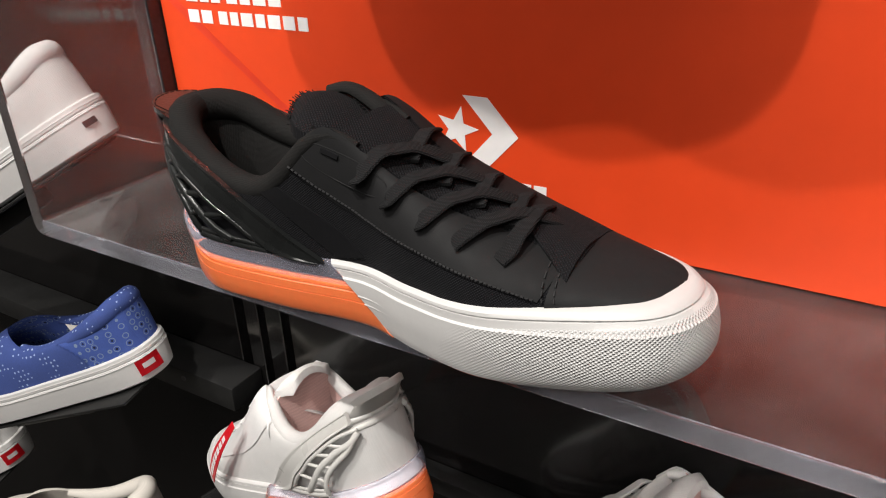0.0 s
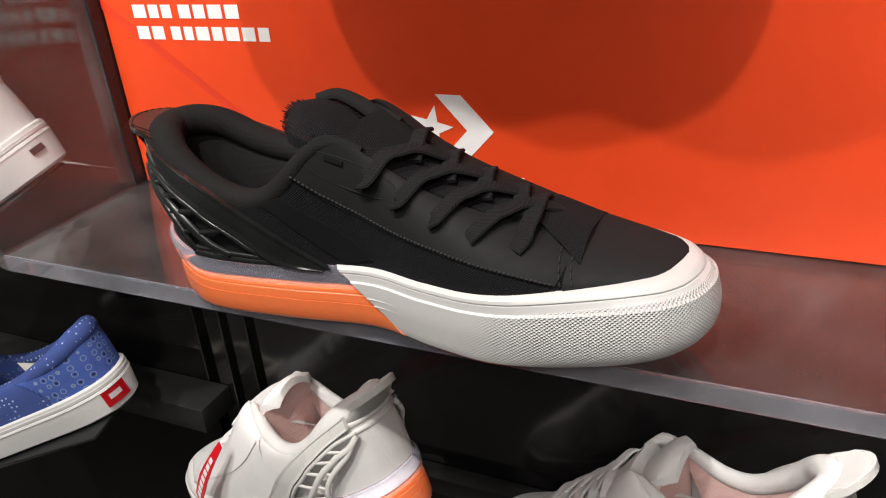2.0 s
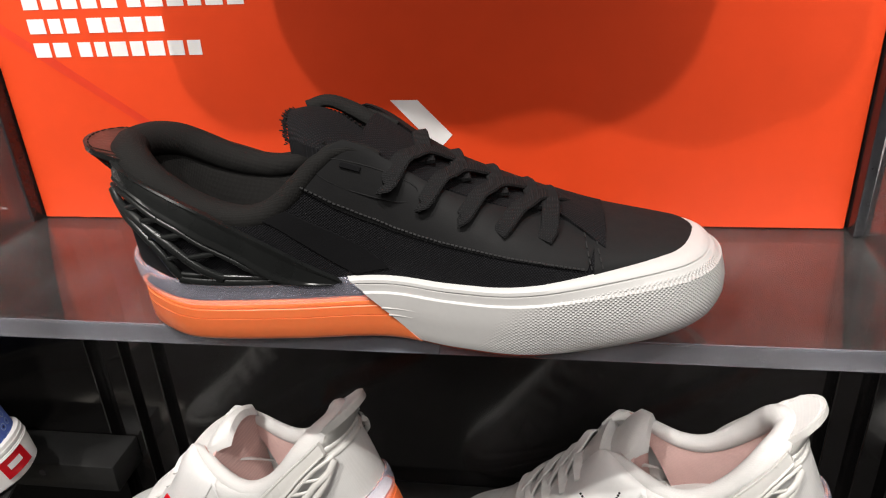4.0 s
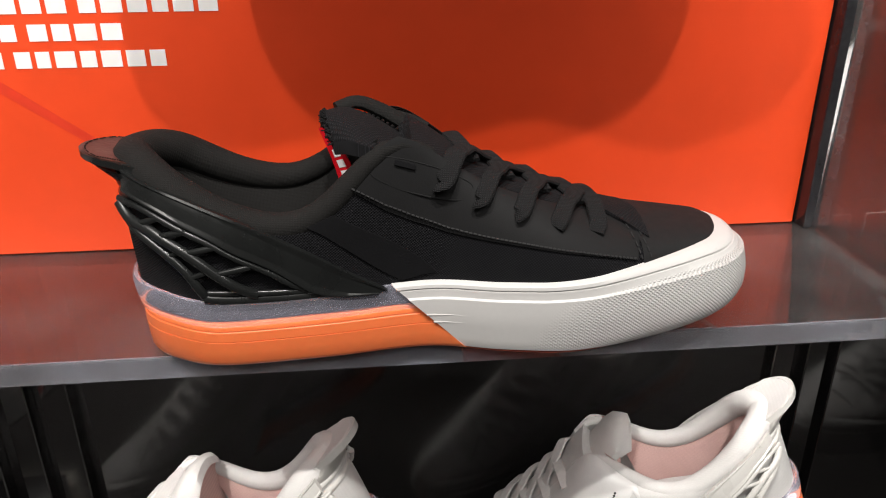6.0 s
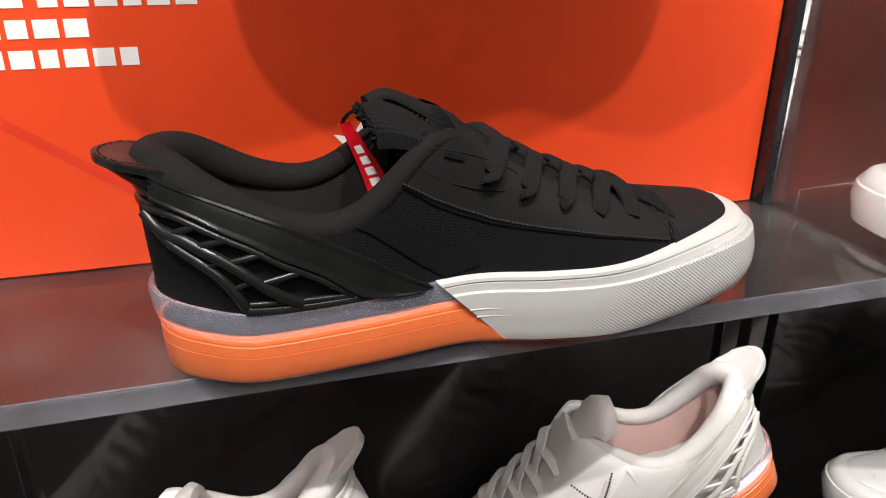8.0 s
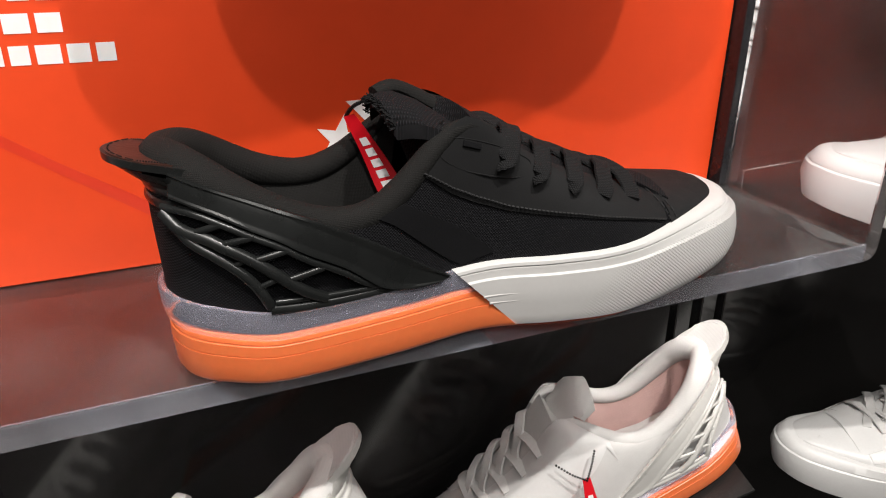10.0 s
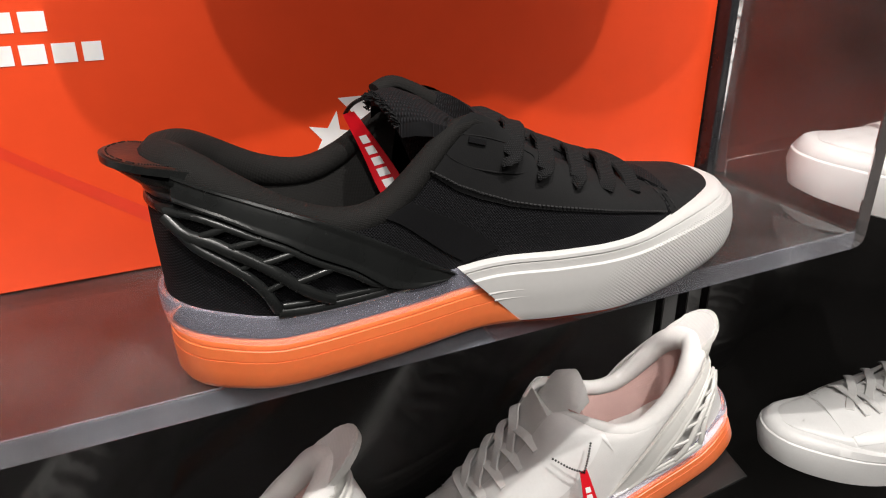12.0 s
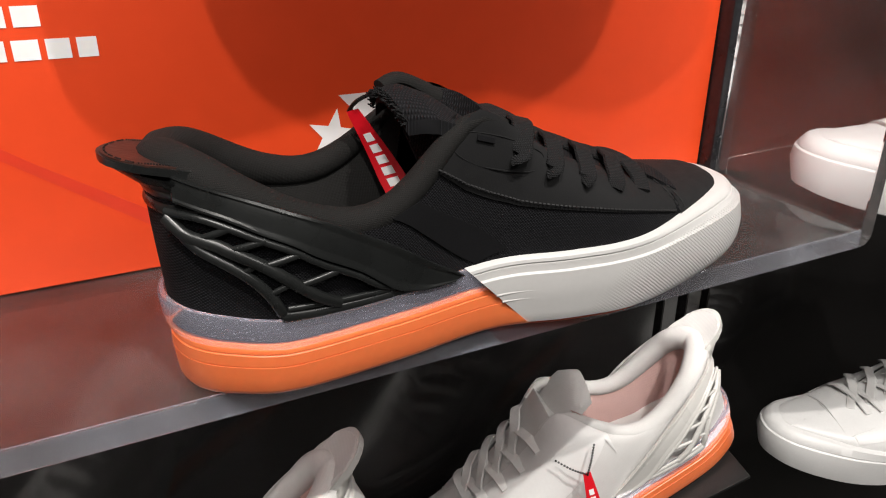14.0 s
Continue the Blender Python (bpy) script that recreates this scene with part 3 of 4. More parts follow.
        for i, x in enumerate(xs):
            zk = (0.0866, 0.0784, 0.0718, 0.0660, 0.0607)[i]
            if i < 4:
                # the crossing lace dives from the far edge under the strap of the near eyelet
                strap([(x + 0.0075, 0.010), (x + 0.0105, -0.0035), (x + 0.0145, -0.018), (x + 0.0180, -0.030)], [0.0002, 0.0026, 0.0024, 0.0010], 0.0042)
                strap([(x + 0.0085, -0.0425 + 0.001 * i), (x + 0.0135, -0.032), (x + 0.0175, -0.022), (x + 0.0255, -0.013), (x + 0.031, -0.004)], [0.0040, 0.0046, 0.0044, 0.0030, 0.0006], 0.0043 if i else 0.0050, (x, zk))
            else:
                strap([(x + 0.0030, -0.038), (x + 0.0035, -0.030), (x + 0.0020, -0.016), (x + 0.0005, -0.006), (x - 0.001, 0.008)], [0.0036, 0.0040, 0.0040, 0.0032, 0.0004], 0.0044, (x, zk))
        # eyelet slot and outline of its patch
        bm = bmesh.new()
        ex = [F.on_near(-0.0235 + 0.009 * s, 0.0992 - 0.0030 * s, 0.0014) for s in (0, 0.5, 1)]
        sweep(bm, ex, flat(0.0013, 0.0003), (0, -1, 0.3))
        part("eyelet_slot", bm, M["suede"], root)
        loop = [(-0.0345, 0.0985), (-0.0290, 0.1020), (-0.0141, 0.0985), (0.0011, 0.0925), (0.0115, 0.0860), (0.0047, 0.0800), (-0.0185, 0.0850), (-0.0330, 0.0930)]
        pts = curve([F.on_near(x, z, 0.0009) for x, z in loop], 60, closed=True)
        part("eyelet_patch_seam", tube(np.vstack([pts, pts[:1]]), 0.0003, 5, up=(0, -1, 0.2)), mats["eyestay"], root)
        # stitches along the seam
        bm = bmesh.new()
        k = np.where(F.is_near)[0]
        k = k[np.argsort(F.out[k, 0])]
        w = F.wall(np.where(seam < 1, seam + 0.03, 0.5), 0.0019)[k]
        pts = np.array([(x, np.interp(x, w[:, 0], w[:, 1]), np.interp(x, w[:, 0], w[:, 2])) for x in np.linspace(-0.043, 0.091, 400)])
        for j in range(0, 392, 6):
            sweep(bm, pts[j:j + 5:2], ring(0.00055, 5), (0, -1, 0.3))
        for dx in (0.0, 0.005):
            for j in range(5):
                z0 = 0.048 + 0.0025 * j
                q = [F.on_near(0.093 + dx - 0.0008 * j, z0, 0.0016), F.on_near(0.0925 + dx - 0.0008 * j, z0 + 0.0016, 0.0016)]
                sweep(bm, q, ring(0.0004, 5), (1, 0, 0))
        part("seam_stitching", bm, mats.get("thread", mats["lace"]), root)
    if cage:
        heel_cage(F, root, mats)
        Ub, Lb = curve([(-0.0520, 0.0765), (-0.0400, 0.0690), (-0.0304, 0.0634), (-0.0170, 0.0545), (-0.0055, 0.0440)], 16), curve([(-0.0640, 0.0715), (-0.0585, 0.0685), (-0.0525, 0.0640), (-0.0335, 0.0480), (-0.0220, 0.0400)], 16)

        def band(u, v):
            k = min(int(u * 15), 14)
            f = u * 15 - k
            q = (Ub[k] * (1 - f) + Ub[k + 1] * f) * (1 - v) + (Lb[k] * (1 - f) + Lb[k + 1] * f) * v
            return F.on_near(q[0], q[1], 0.0010), (0, -1, 0)

        bm = bmesh.new()
        slab(bm, band, 15, 4, 0.0008)
        part("side_band", bm, mats.get("band", mats["eyestay"]), root)
    if tag:
        security_tag(root)
    return root, F


def security_tag(root, a=(-0.0580, 0.004, 0.1020), b=(-0.0400, -0.020, 0.0560), across=(0.80, -0.50, 0.30), chain=True):
    """Red strip tag on a ball chain, hanging inside the collar from the tongue."""
    a, b, across = np.array(a), np.array(b), np.array(across)
    across /= np.linalg.norm(across)
    nrm = np.cross(b - a, across)
    nrm /= np.linalg.norm(nrm)

    def strip(u, v):
        w = 0.0028 + 0.0036 * min(1, u * 1.6)
        bend = 0.004 * math.sin(u * math.pi)
        return tuple(a + (b - a) * u + across * w * (2 * v - 1) - nrm * bend), tuple(nrm)

    bm = bmesh.new()
    slab(bm, strip, 14, 4, 0.0008)
    tag_ob = part("red_tag", bm, M["red"], root, "red strip tag with plain white marks")
    for k in range(7):
        def mark(u, v):
            p, q = strip(0.22 + 0.105 * k + 0.075 * u, 0.28 + 0.44 * v)
            return tuple(np.array(p) + np.array(q) * 0.0003), q

        bm = bmesh.new()
        slab(bm, mark, 1, 2, 0.0002)
        part("white_mark", bm, M["print_white"], tag_ob)
        def mark_b(u, v):
            p, q = strip(0.22 + 0.105 * k + 0.075 * u, 0.28 + 0.44 * v)
            return tuple(np.array(p) - np.array(q) * 0.0011), q

        bm = bmesh.new()
        slab(bm, mark_b, 1, 2, 0.0002)
        part("white_mark", bm, M["print_white"], tag_ob)
    if not chain:
        return
    pts = curve([(-0.0585, 0.007, 0.101), (-0.0575, 0.003, 0.105), (-0.0545, -0.001, 0.1085), (-0.046, -0.004, 0.1115), (-0.034, -0.008, 0.1105), (-0.021, -0.012, 0.1040)], 30)
    bm = bmesh.new()
    for p in pts:
        bmesh.ops.create_icosphere(bm, subdivisions=1, radius=0.0011, matrix=Matrix.Translation(p))
    part("ball_chain", bm, M["ball_chain"], root)


def heel_cage(F, root, mats):
    """Moulded heel brace: sloping arm, lattice of ribs, and the pull tab behind the collar."""
    def near(x, z, out):
        return F.on_near(x, z, out)

    up = [(-0.1440, 0.0975), (-0.1346, 0.0940), (-0.1253, 0.0905), (-0.1165, 0.0870), (-0.1050, 0.0820), (-0.0924, 0.0765), (-0.0820, 0.0710), (-0.0680, 0.0630), (-0.0560, 0.0552), (-0.0440, 0.0468), (-0.0290, 0.0375)]
    lo = [(-0.1450, 0.0880), (-0.1377, 0.0853), (-0.1285, 0.0815), (-0.1178, 0.0757), (-0.1065, 0.0698), (-0.0970, 0.0632), (-0.0816, 0.0545), (-0.0720, 0.0470), (-0.0630, 0.0400), (-0.0500, 0.0365), (-0.0340, 0.0360)]
    U, L = curve(up, 40), curve(lo, 40)

    def arm(u, v, mirror=1):
        i = u * 39
        k = min(int(i), 38)
        f = i - k
        a, b = U[k] * (1 - f) + U[k + 1] * f, L[k] * (1 - f) + L[k + 1] * f
        q = a * (1 - v) + b * v
        p = near(q[0], q[1], 0.0040 + (0.0007 if v < 0.1 or v > 0.9 else 0.0))
        if mirror < 0:
            p = mirrored(p)
        return p, (0, -mirror, 0)

    def mirrored(p):
        m = np.interp(p[0], [-0.155, -0.05, 0.05], [-0.018, -0.0125, -0.006])
        return np.array([p[0], 2 * m - p[1], p[2]])

    for mirror in (1, -1):
        bm = bmesh.new()
        slab(bm, lambda u, v: arm(u, v, mirror), 40, 12, 0.0028)
        bmesh.ops.bevel(bm, geom=[e for e in bm.edges if e.calc_face_angle(0) > 1.0], offset=0.0007, segments=2, affect="EDGES")
        part("heel_arm", bm, mats["cage"], root)
    # outer rib, inner rib, foot bar, ledge under the arm, then the rungs between them
    ribs = [
        ([(-0.1478, 0.0815), (-0.1425, 0.0752), (-0.1340, 0.0722), (-0.1284, 0.0690), (-0.1170, 0.0622), (-0.1050, 0.0520), (-0.0960, 0.0447), (-0.0886, 0.0402)], 0.0022),
        ([(-0.1430, 0.0748), (-0.1386, 0.0696), (-0.1290, 0.0630), (-0.1216, 0.0567), (-0.1160, 0.0493), (-0.1118, 0.0402)], 0.0019),
        ([(-0.1120, 0.0392), (-0.0966, 0.0380), (-0.0766, 0.0374), (-0.0600, 0.0378), (-0.0450, 0.0382)], 0.0024),
        ([(-0.1478, 0.0835), (-0.1377, 0.0822), (-0.1285, 0.0785), (-0.1178, 0.0730), (-0.1065, 0.0672), (-0.0970, 0.0605), (-0.0816, 0.0518), (-0.0720, 0.0444), (-0.0640, 0.0400)], 0.0013),
        ([(-0.1284, 0.0698), (-0.1160, 0.0728)], 0.0013), ([(-0.1166, 0.0628), (-0.1045, 0.0655)], 0.0013), ([(-0.1048, 0.0525), (-0.0897, 0.0555)], 0.0013),
        ([(-0.1370, 0.0745), (-0.1280, 0.0782)], 0.0013), ([(-0.1254, 0.0601), (-0.1200, 0.0635)], 0.0011), ([(-0.1164, 0.0505), (-0.1095, 0.0535)], 0.0011),
        ([(-0.1101, 0.0425), (-0.0960, 0.0420)], 0.0011), ([(-0.0886, 0.0412), (-0.0660, 0.0402)], 0.0013),
    ]
    for r, rad in ribs:
        for mirror in (1, -1):
            pts = curve(r, 18) if len(r) > 2 else np.linspace(r[0], r[1], 5)
            p = [near(x, z, np.interp(z, [0.038, 0.046], [0.0012, 0.0036])) for x, z in pts]
            if mirror < 0:
                p = [mirrored(q) for q in p]
            bm = bmesh.new()
            sweep(bm, p, [(rad * 1.15 * math.cos(k * math.pi / 5), rad * 0.9 * math.sin(k * math.pi / 5)) for k in range(10)], (0, -1, 0.1))
            part("lattice_rib", bm, mats["cage"], root)
    # bridges round the back
    for z, r, out in ((0.0890, 0.0030, 0.0008), (0.0825, 0.0024, 0.0012)):
        p = [(-0.116 - (0.0335 + out) * math.cos(a), -0.018 + (0.0315 + out) * math.sin(a), z) for a in np.linspace(-1.15, 1.15, 26)]
        part("heel_bridge", tube(p, r, 12), mats["cage"], root)

    P_TAB = mats.get("tab_size", (0.0365, 0.0080))

    wide = mats.get("tab_wide", 0.0225)

    def tab(u, v):
        t = (2 * v - 1) * 0.985
        y = -0.0215 + wide * t
        x0 = -0.116 - math.sqrt(0.031 ** 2 - min(abs(y + 0.018), 0.0305) ** 2)
        x1 = min(-0.130 - P_TAB[0] * (1 - abs(t) ** 2) ** 0.38, x0 - 0.0015)
        x = x0 + (x1 - x0) * u
        return (x, y, 0.0960 + P_TAB[1] * (-0.130 - x) / P_TAB[0] + 0.0008 * t * t), (0, 0, 1)

    bm = bmesh.new()
    rows = []
    for k in np.linspace(0, 1, 8):
        row = []
        for a in np.linspace(-1.75, 1.75, 40):
            top = np.array([-0.1325 - (P_TAB[0] - 0.004) * math.cos(a), -0.0215 + (wide + 0.0005) * math.sin(a), 0.0925 + P_TAB[1] * max(0, math.cos(a))])
            foot = np.array([-0.116 - 0.0345 * math.cos(a * 0.9), -0.018 + 0.0335 * math.sin(a * 0.9), 0.0875])
            row.append(top * (1 - k ** 0.6) + foot * k ** 0.6 if k else top)
        rows.append(row)
    grid(bm, rows)
    bmesh.ops.solidify(bm, geom=bm.faces[:], thickness=0.0016)
    part("tab_skirt", bm, mats["cage"], root)
    bm = bmesh.new()
    slab(bm, tab, 16, 10, mats.get("tab_thick", 0.003))
    t = part("pull_tab", bm, mats["cage"], root)

    def patch(u, v):
        p, q = tab(0.05 + 0.88 * u, 0.07 + 0.86 * v)
        return (p[0], p[1], p[2] + 0.0006), q

    bm = bmesh.new()
    slab(bm, patch, 14, 8, 0.0008)
    part("leather_patch", bm, mats["tab"], t, mats.get("tab_label", ""))
    bm = bmesh.new()
    loop = [np.array(tab(u, v)[0]) + (0, 0, 0.0007) for u, v in [(0.1 + 0.75 * s, 0.12) for s in np.linspace(0, 1, 14)] + [(0.86, 0.12 + 0.76 * s) for s in np.linspace(0, 1, 10)] + [(0.85 - 0.75 * s, 0.88) for s in np.linspace(0, 1, 14)]]
    for i in range(0, len(loop) - 1):
        a, b = loop[i], loop[i + 1]
        sweep(bm, [a + (b - a) * 0.2, a + (b - a) * 0.8], ring(0.0004, 5), (0, 0, 1))
    part("tab_stitching", bm, mats["lace"], t)


def wall_uv(ob, F):
    """Length round the sole and height, in metres, as a UV map for the moulded texture."""
    s = np.concatenate([[0], np.cumsum(np.linalg.norm(np.diff(F.out, axis=0), axis=1))])
    me = ob.data
    uv = me.uv_layers.new(name="wall")
    for loop in me.loops:
        c = me.vertices[loop.vertex_index].co
        k = int(np.argmin((F.out[:, 0] - c.x) ** 2 + (F.out[:, 1] - c.y) ** 2))
        uv.data[loop.index].uv = (s[k], c.z)


def knurled(m, pitch=0.0023):
    """Adds small moulded pyramids to the toe of a white rubber sole, fading at their top line and towards the arch."""
    t = m.node_tree
    b = t.nodes["Principled BSDF"]
    uv = t.nodes.new("ShaderNodeUVMap")
    uv.uv_map = "wall"
    sep = t.nodes.new("ShaderNodeSeparateXYZ")
    t.links.new(uv.outputs[0], sep.inputs[0])

    def op(kind, a, b_=None, c=None):
        n = t.nodes.new("ShaderNodeMath")
        n.operation = kind
        for i, v in enumerate((a, b_, c)):
            if v is None:
                continue
            if isinstance(v, (int, float)):
                n.inputs[i].default_value = v
            else:
                t.links.new(v, n.inputs[i])
        return n.outputs[0]

    su, sv = op("MULTIPLY", sep.outputs[0], 1 / pitch), op("MULTIPLY", sep.outputs[1], 1.25 / pitch)
    p1, p2 = op("PINGPONG", op("ADD", su, sv), 0.5), op("PINGPONG", op("SUBTRACT", su, sv), 0.5)
    h = op("MULTIPLY", p1, p2)
    geo = t.nodes.new("ShaderNodeTexCoord")
    xyz = t.nodes.new("ShaderNodeSeparateXYZ")
    t.links.new(geo.outputs["Object"], xyz.inputs[0])
    line = op("SUBTRACT", op("MULTIPLY_ADD", xyz.outputs[0], 0.150, 0.0238), xyz.outputs[2])
    mask = op("MULTIPLY", op("SMOOTH_MIN", op("MAXIMUM", op("MULTIPLY", line, 700), 0), 1, 0.1), op("MINIMUM", op("MAXIMUM", op("MULTIPLY", op("SUBTRACT", op("SUBTRACT", xyz.outputs[0], op("MULTIPLY", xyz.outputs[2], 0.7)), 0.030), 24), 0), 1))
    hh = op("MULTIPLY", h, mask)
    bp = t.nodes.new("ShaderNodeBump")
    bp.inputs["Strength"].default_value, bp.inputs["Distance"].default_value = 1.0, 0.0032
    t.links.new(hh, bp.inputs["Height"])
    t.links.new(bp.outputs[0], b.inputs["Normal"])
    return m


BLACK = dict(sole=knurled(M["knurled"]), sole_label="white rubber cupsole with knurled toe", heel=M["orange"], rim=M["clear"], outsole=M["gum"], quarter=M["canvas"], eyestay=M["nubuck"], toe=M["nubuck"],
             lining=M["lining"], collar=M["lining"], tongue=M["canvas_top"], lace=M["lace"], cage=M["tpu"], tab=M["brown"], thread=M["thread"], band=M["suede"], tab_label="dark brown leather patch")
WHITE = dict(sole=M["rubber"], heel=M["orange"], rim=M["clear"], outsole=M["gum"], quarter=M["white_canvas"], eyestay=M["white_leather"], toe=M["white_leather"],
             lining=M["pink"], collar=M["white_mesh"], tongue=M["white_mesh"], lace=M["white_canvas"], cage=M["white_tpu"], tab=M["white_mesh"], tab_size=(0.041, 0.014), tab_thick=0.005, tab_wide=0.0235)
PLAIN = dict(sole=M["white_leather"], heel=M["orange"], rim=M["clear"], outsole=M["gum"], quarter=M["white_leather"], eyestay=M["white_leather"], toe=M["white_leather"],
             lining=M["cream"], collar=M["white_leather"], tongue=M["white_leather"], lace=M["white_canvas"], cage=M["white_tpu"], tab=M["white_mesh"])
# ---- setting ----
XL, XR = -0.4945, 0.0700  # printed board's sides
ob = part("wall_back", box(-1.6, 1.3, 0.07, 0.12, -1.25, 1.6), M["wall"], smooth=False)
tagged(ob, "gloss black laminate display wall", "wall", kind="structure")
for a, b in ((-0.464, 0.103), (-0.498, -0.476), (-0.528, -0.509), (-1.6, -0.543), (0.112, 0.130), (0.142, 0.160), (0.170, 1.3)):
    part("panel", box(a, b, 0.056, 0.0699, -1.2, -0.02, 0.001, 1), M["wall"], ob)
ob = part("floor", box(-3, 3, -4, 0.06, -1.3, -1.25), M["floor"], smooth=False)
tagged(ob, "dark store floor", "floor", kind="structure")
ob = part("ceiling", box(-3, 3, -4, 0.06, 2.6, 2.65), M["store"], smooth=False)
tagged(ob, "dim store ceiling", "ceiling", kind="structure")
for nm, b in (("wall_south", (-3, 3, -4.05, -4, -1.25, 2.6)), ("wall_west", (-3.05, -3, -4, 0.06, -1.25, 2.6)), ("wall_east", (3, 3.05, -4, 0.06, -1.25, 2.6))):
    tagged(part(nm, box(*b), M["store"], smooth=False), "dim grey store wall", "wall", kind="structure")

# ---- printed board ----
board = thing("display_board", pose(0, 0, 0), "orange printed board with white logo and lettering", "sign")
part("board", box(XL, XR, 0.0, 0.008, 0.0006, 0.62, 0.0008, 1), M["panel"], board)


def plate(points, y=-0.0004, depth=0.0003):
    bm = bmesh.new()
    f = bm.faces.new([bm.verts.new((x, y, z)) for x, z in points])
    r = bmesh.ops.extrude_face_region(bm, geom=[f])
    for v in r["geom"]:
        if isinstance(v, bmesh.types.BMVert):
            v.co.y += depth
    return bm


star = []
for i in range(10):
    r, a = (0.0163 if i % 2 == 0 else 0.0066), radians(90 + 36 * i - 12)
    star.append((-0.2265 + r * math.cos(a), 0.0645 + r * math.sin(a)))
part("star_mark", plate(star), M["print_white"], board)
part("chevron_mark", plate([(-0.222, 0.088), (-0.204, 0.088), (-0.182, 0.0645), (-0.204, 0.041), (-0.222, 0.041), (-0.2005, 0.0645)]), M["print_white"], board)
# the word mark as plain blocks
for i in range(8):
    x = -0.2455 + i * 0.0107
    part("word_block", plate([(x, 0.0235), (x + 0.0088, 0.0235), (x + 0.0088, 0.0345), (x, 0.0345)]), M["print_white"], board)


def bars(x0, z0, h, widths, gap=0.0015):
    x = x0
    for w in widths:
        if w > 0:
            part("letter_bar", plate([(x + 0.0007, z0 + 0.0005), (x + w - 0.0007, z0 + 0.0005), (x + w - 0.0007, z0 + h - 0.0005), (x + 0.0007, z0 + h - 0.0005)]), M["print_white"], board)
            x += w + gap
        else:
            x -= w


bars(-0.4645, 0.1190, 0.0105, [0.0128, 0.0125, -0.004, 0.0105, 0.0095, 0.0130, 0.0105, 0.0130, 0.0122, 0.0105])
bars(-0.4645, 0.1345, 0.0105, [0.0135, 0.0105, 0.0105, -0.004, 0.0120, 0.0115, 0.0135, 0.0130])
bars(-0.4645, 0.1500, 0.0105, [0.0125, 0.0125, 0.0125, 0.0125, 0.0125, -0.004, 0.0110, 0.0135, 0.0125, 0.0105, 0.0130, 0.0125])
part("printed_stripe", plate([(-0.4945, 0.150), (-0.4945, 0.141), (-0.333, 0.026), (-0.30, 0.004), (-0.285, 0.004), (-0.384, 0.069)], -0.00015, 0.0001), M["panel_dark"], board)

# ---- frame posts beside the board ----
for x0, x1 in ((XL - 0.026, XL - 0.001), (XR + 0.001, XR + 0.026), (-1.13, -1.104), (0.684, 0.710)):
    p = thing("frame_post", pose((x0 + x1) / 2, 0, 0), "gloss black upright post of the display wall", "post", "uprights of the display wall")
    w = (x1 - x0) / 2
    part("post", box(-w, w, -0.012, 0.07, 0.0006, 0.66, 0.0015), M["frame"], p)


# ---- acrylic tray: floor and two upturned sides in one bent sheet ----
def tray_mesh(x0, x1, front, th, high):
    r = 0.009
    def profile(off):
        rr = r - off if off else r
        pts = [(x0 + off, high)]
        for s in range(7):
            a = math.pi + s * math.pi / 12
            pts.append((x0 + r + rr * math.cos(a), r + rr * math.sin(a)))
        for s in range(7):
            a = 1.5 * math.pi + s * math.pi / 12
            pts.append((x1 - r + rr * math.cos(a), r + rr * math.sin(a)))
        pts.append((x1 - off, high))
        return pts
    outer = [(x, z - th) for x, z in profile(0)]
    inner = []
    ri = 0.003
    inner.append((x0 + th, high - th))
    for s in range(5):
        a = math.pi + s * math.pi / 8
        inner.append((x0 + th + ri + ri * math.cos(a), ri + ri * math.sin(a)))
    for s in range(5):
        a = 1.5 * math.pi + s * math.pi / 8
        inner.append((x1 - th - ri + ri * math.cos(a), ri + ri * math.sin(a)))
    inner.append((x1 - th, high - th))
    bm = bmesh.new()
    loop = outer + inner[::-1]
    f = bm.faces.new([bm.verts.new((x, front, z)) for x, z in loop])
    ext = bmesh.ops.extrude_face_region(bm, geom=[f])
    for v in ext["geom"]:
        if isinstance(v, bmesh.types.BMVert):
            v.co.y = 0.0695 if v.co.z < 0.001 else -0.0135
    bmesh.ops.bevel(bm, geom=[e for e in bm.edges if abs(e.verts[0].co.y - front) < 1e-6 and abs(e.verts[1].co.y - front) < 1e-6], offset=0.0007, segments=1, affect="EDGES")
    return bm


TH = 0.0125
tray = part("acrylic_tray", tray_mesh(-0.509, 0.089, -0.1393, TH, 0.24), M["acrylic"])
tagged(tray, "clear acrylic display tray with upturned sides", "shelf")
tray.visible_shadow = False
# thin strip whose pale film stands in for the edge's reflections
edge = part("edge_sheen_strip", box(-0.4965, 0.0765, -0.1397, -0.1391, -TH + 0.0006, -0.0012), M["edge"], tray, smooth=False)
edge.visible_shadow = False
# narrow strip painting the bright line along the top of the edge
line = part("edge_highlight_strip", box(-0.4965, 0.0765, -0.1396, -0.1386, -0.0012, 0.0003), M["edge"], tray, smooth=False)
line.visible_shadow = False

# ---- the black sneaker on the tray, and an unseen copy above, added to shade the board ----
hero, FORM = sneaker(pose(-0.19, -0.10, 0.0008), "black canvas sneaker with white knurled sole and orange heel", BLACK)
above = copy_thing(hero, pose(-0.19, -0.10, 0.312))
above["label"] = "unseen black canvas sneaker above, added to shade the board"
# unseen tray added to carry the copy; it casts no shadow itself
tray_up = part("acrylic_tray", tray_mesh(-0.509, 0.089, -0.1393, TH, 0.24), M["acrylic"])
tray_up.location.z = 0.311
tagged(tray_up, "unseen clear acrylic tray added under the upper sneaker", "shelf")
tray_up.visible_shadow = False


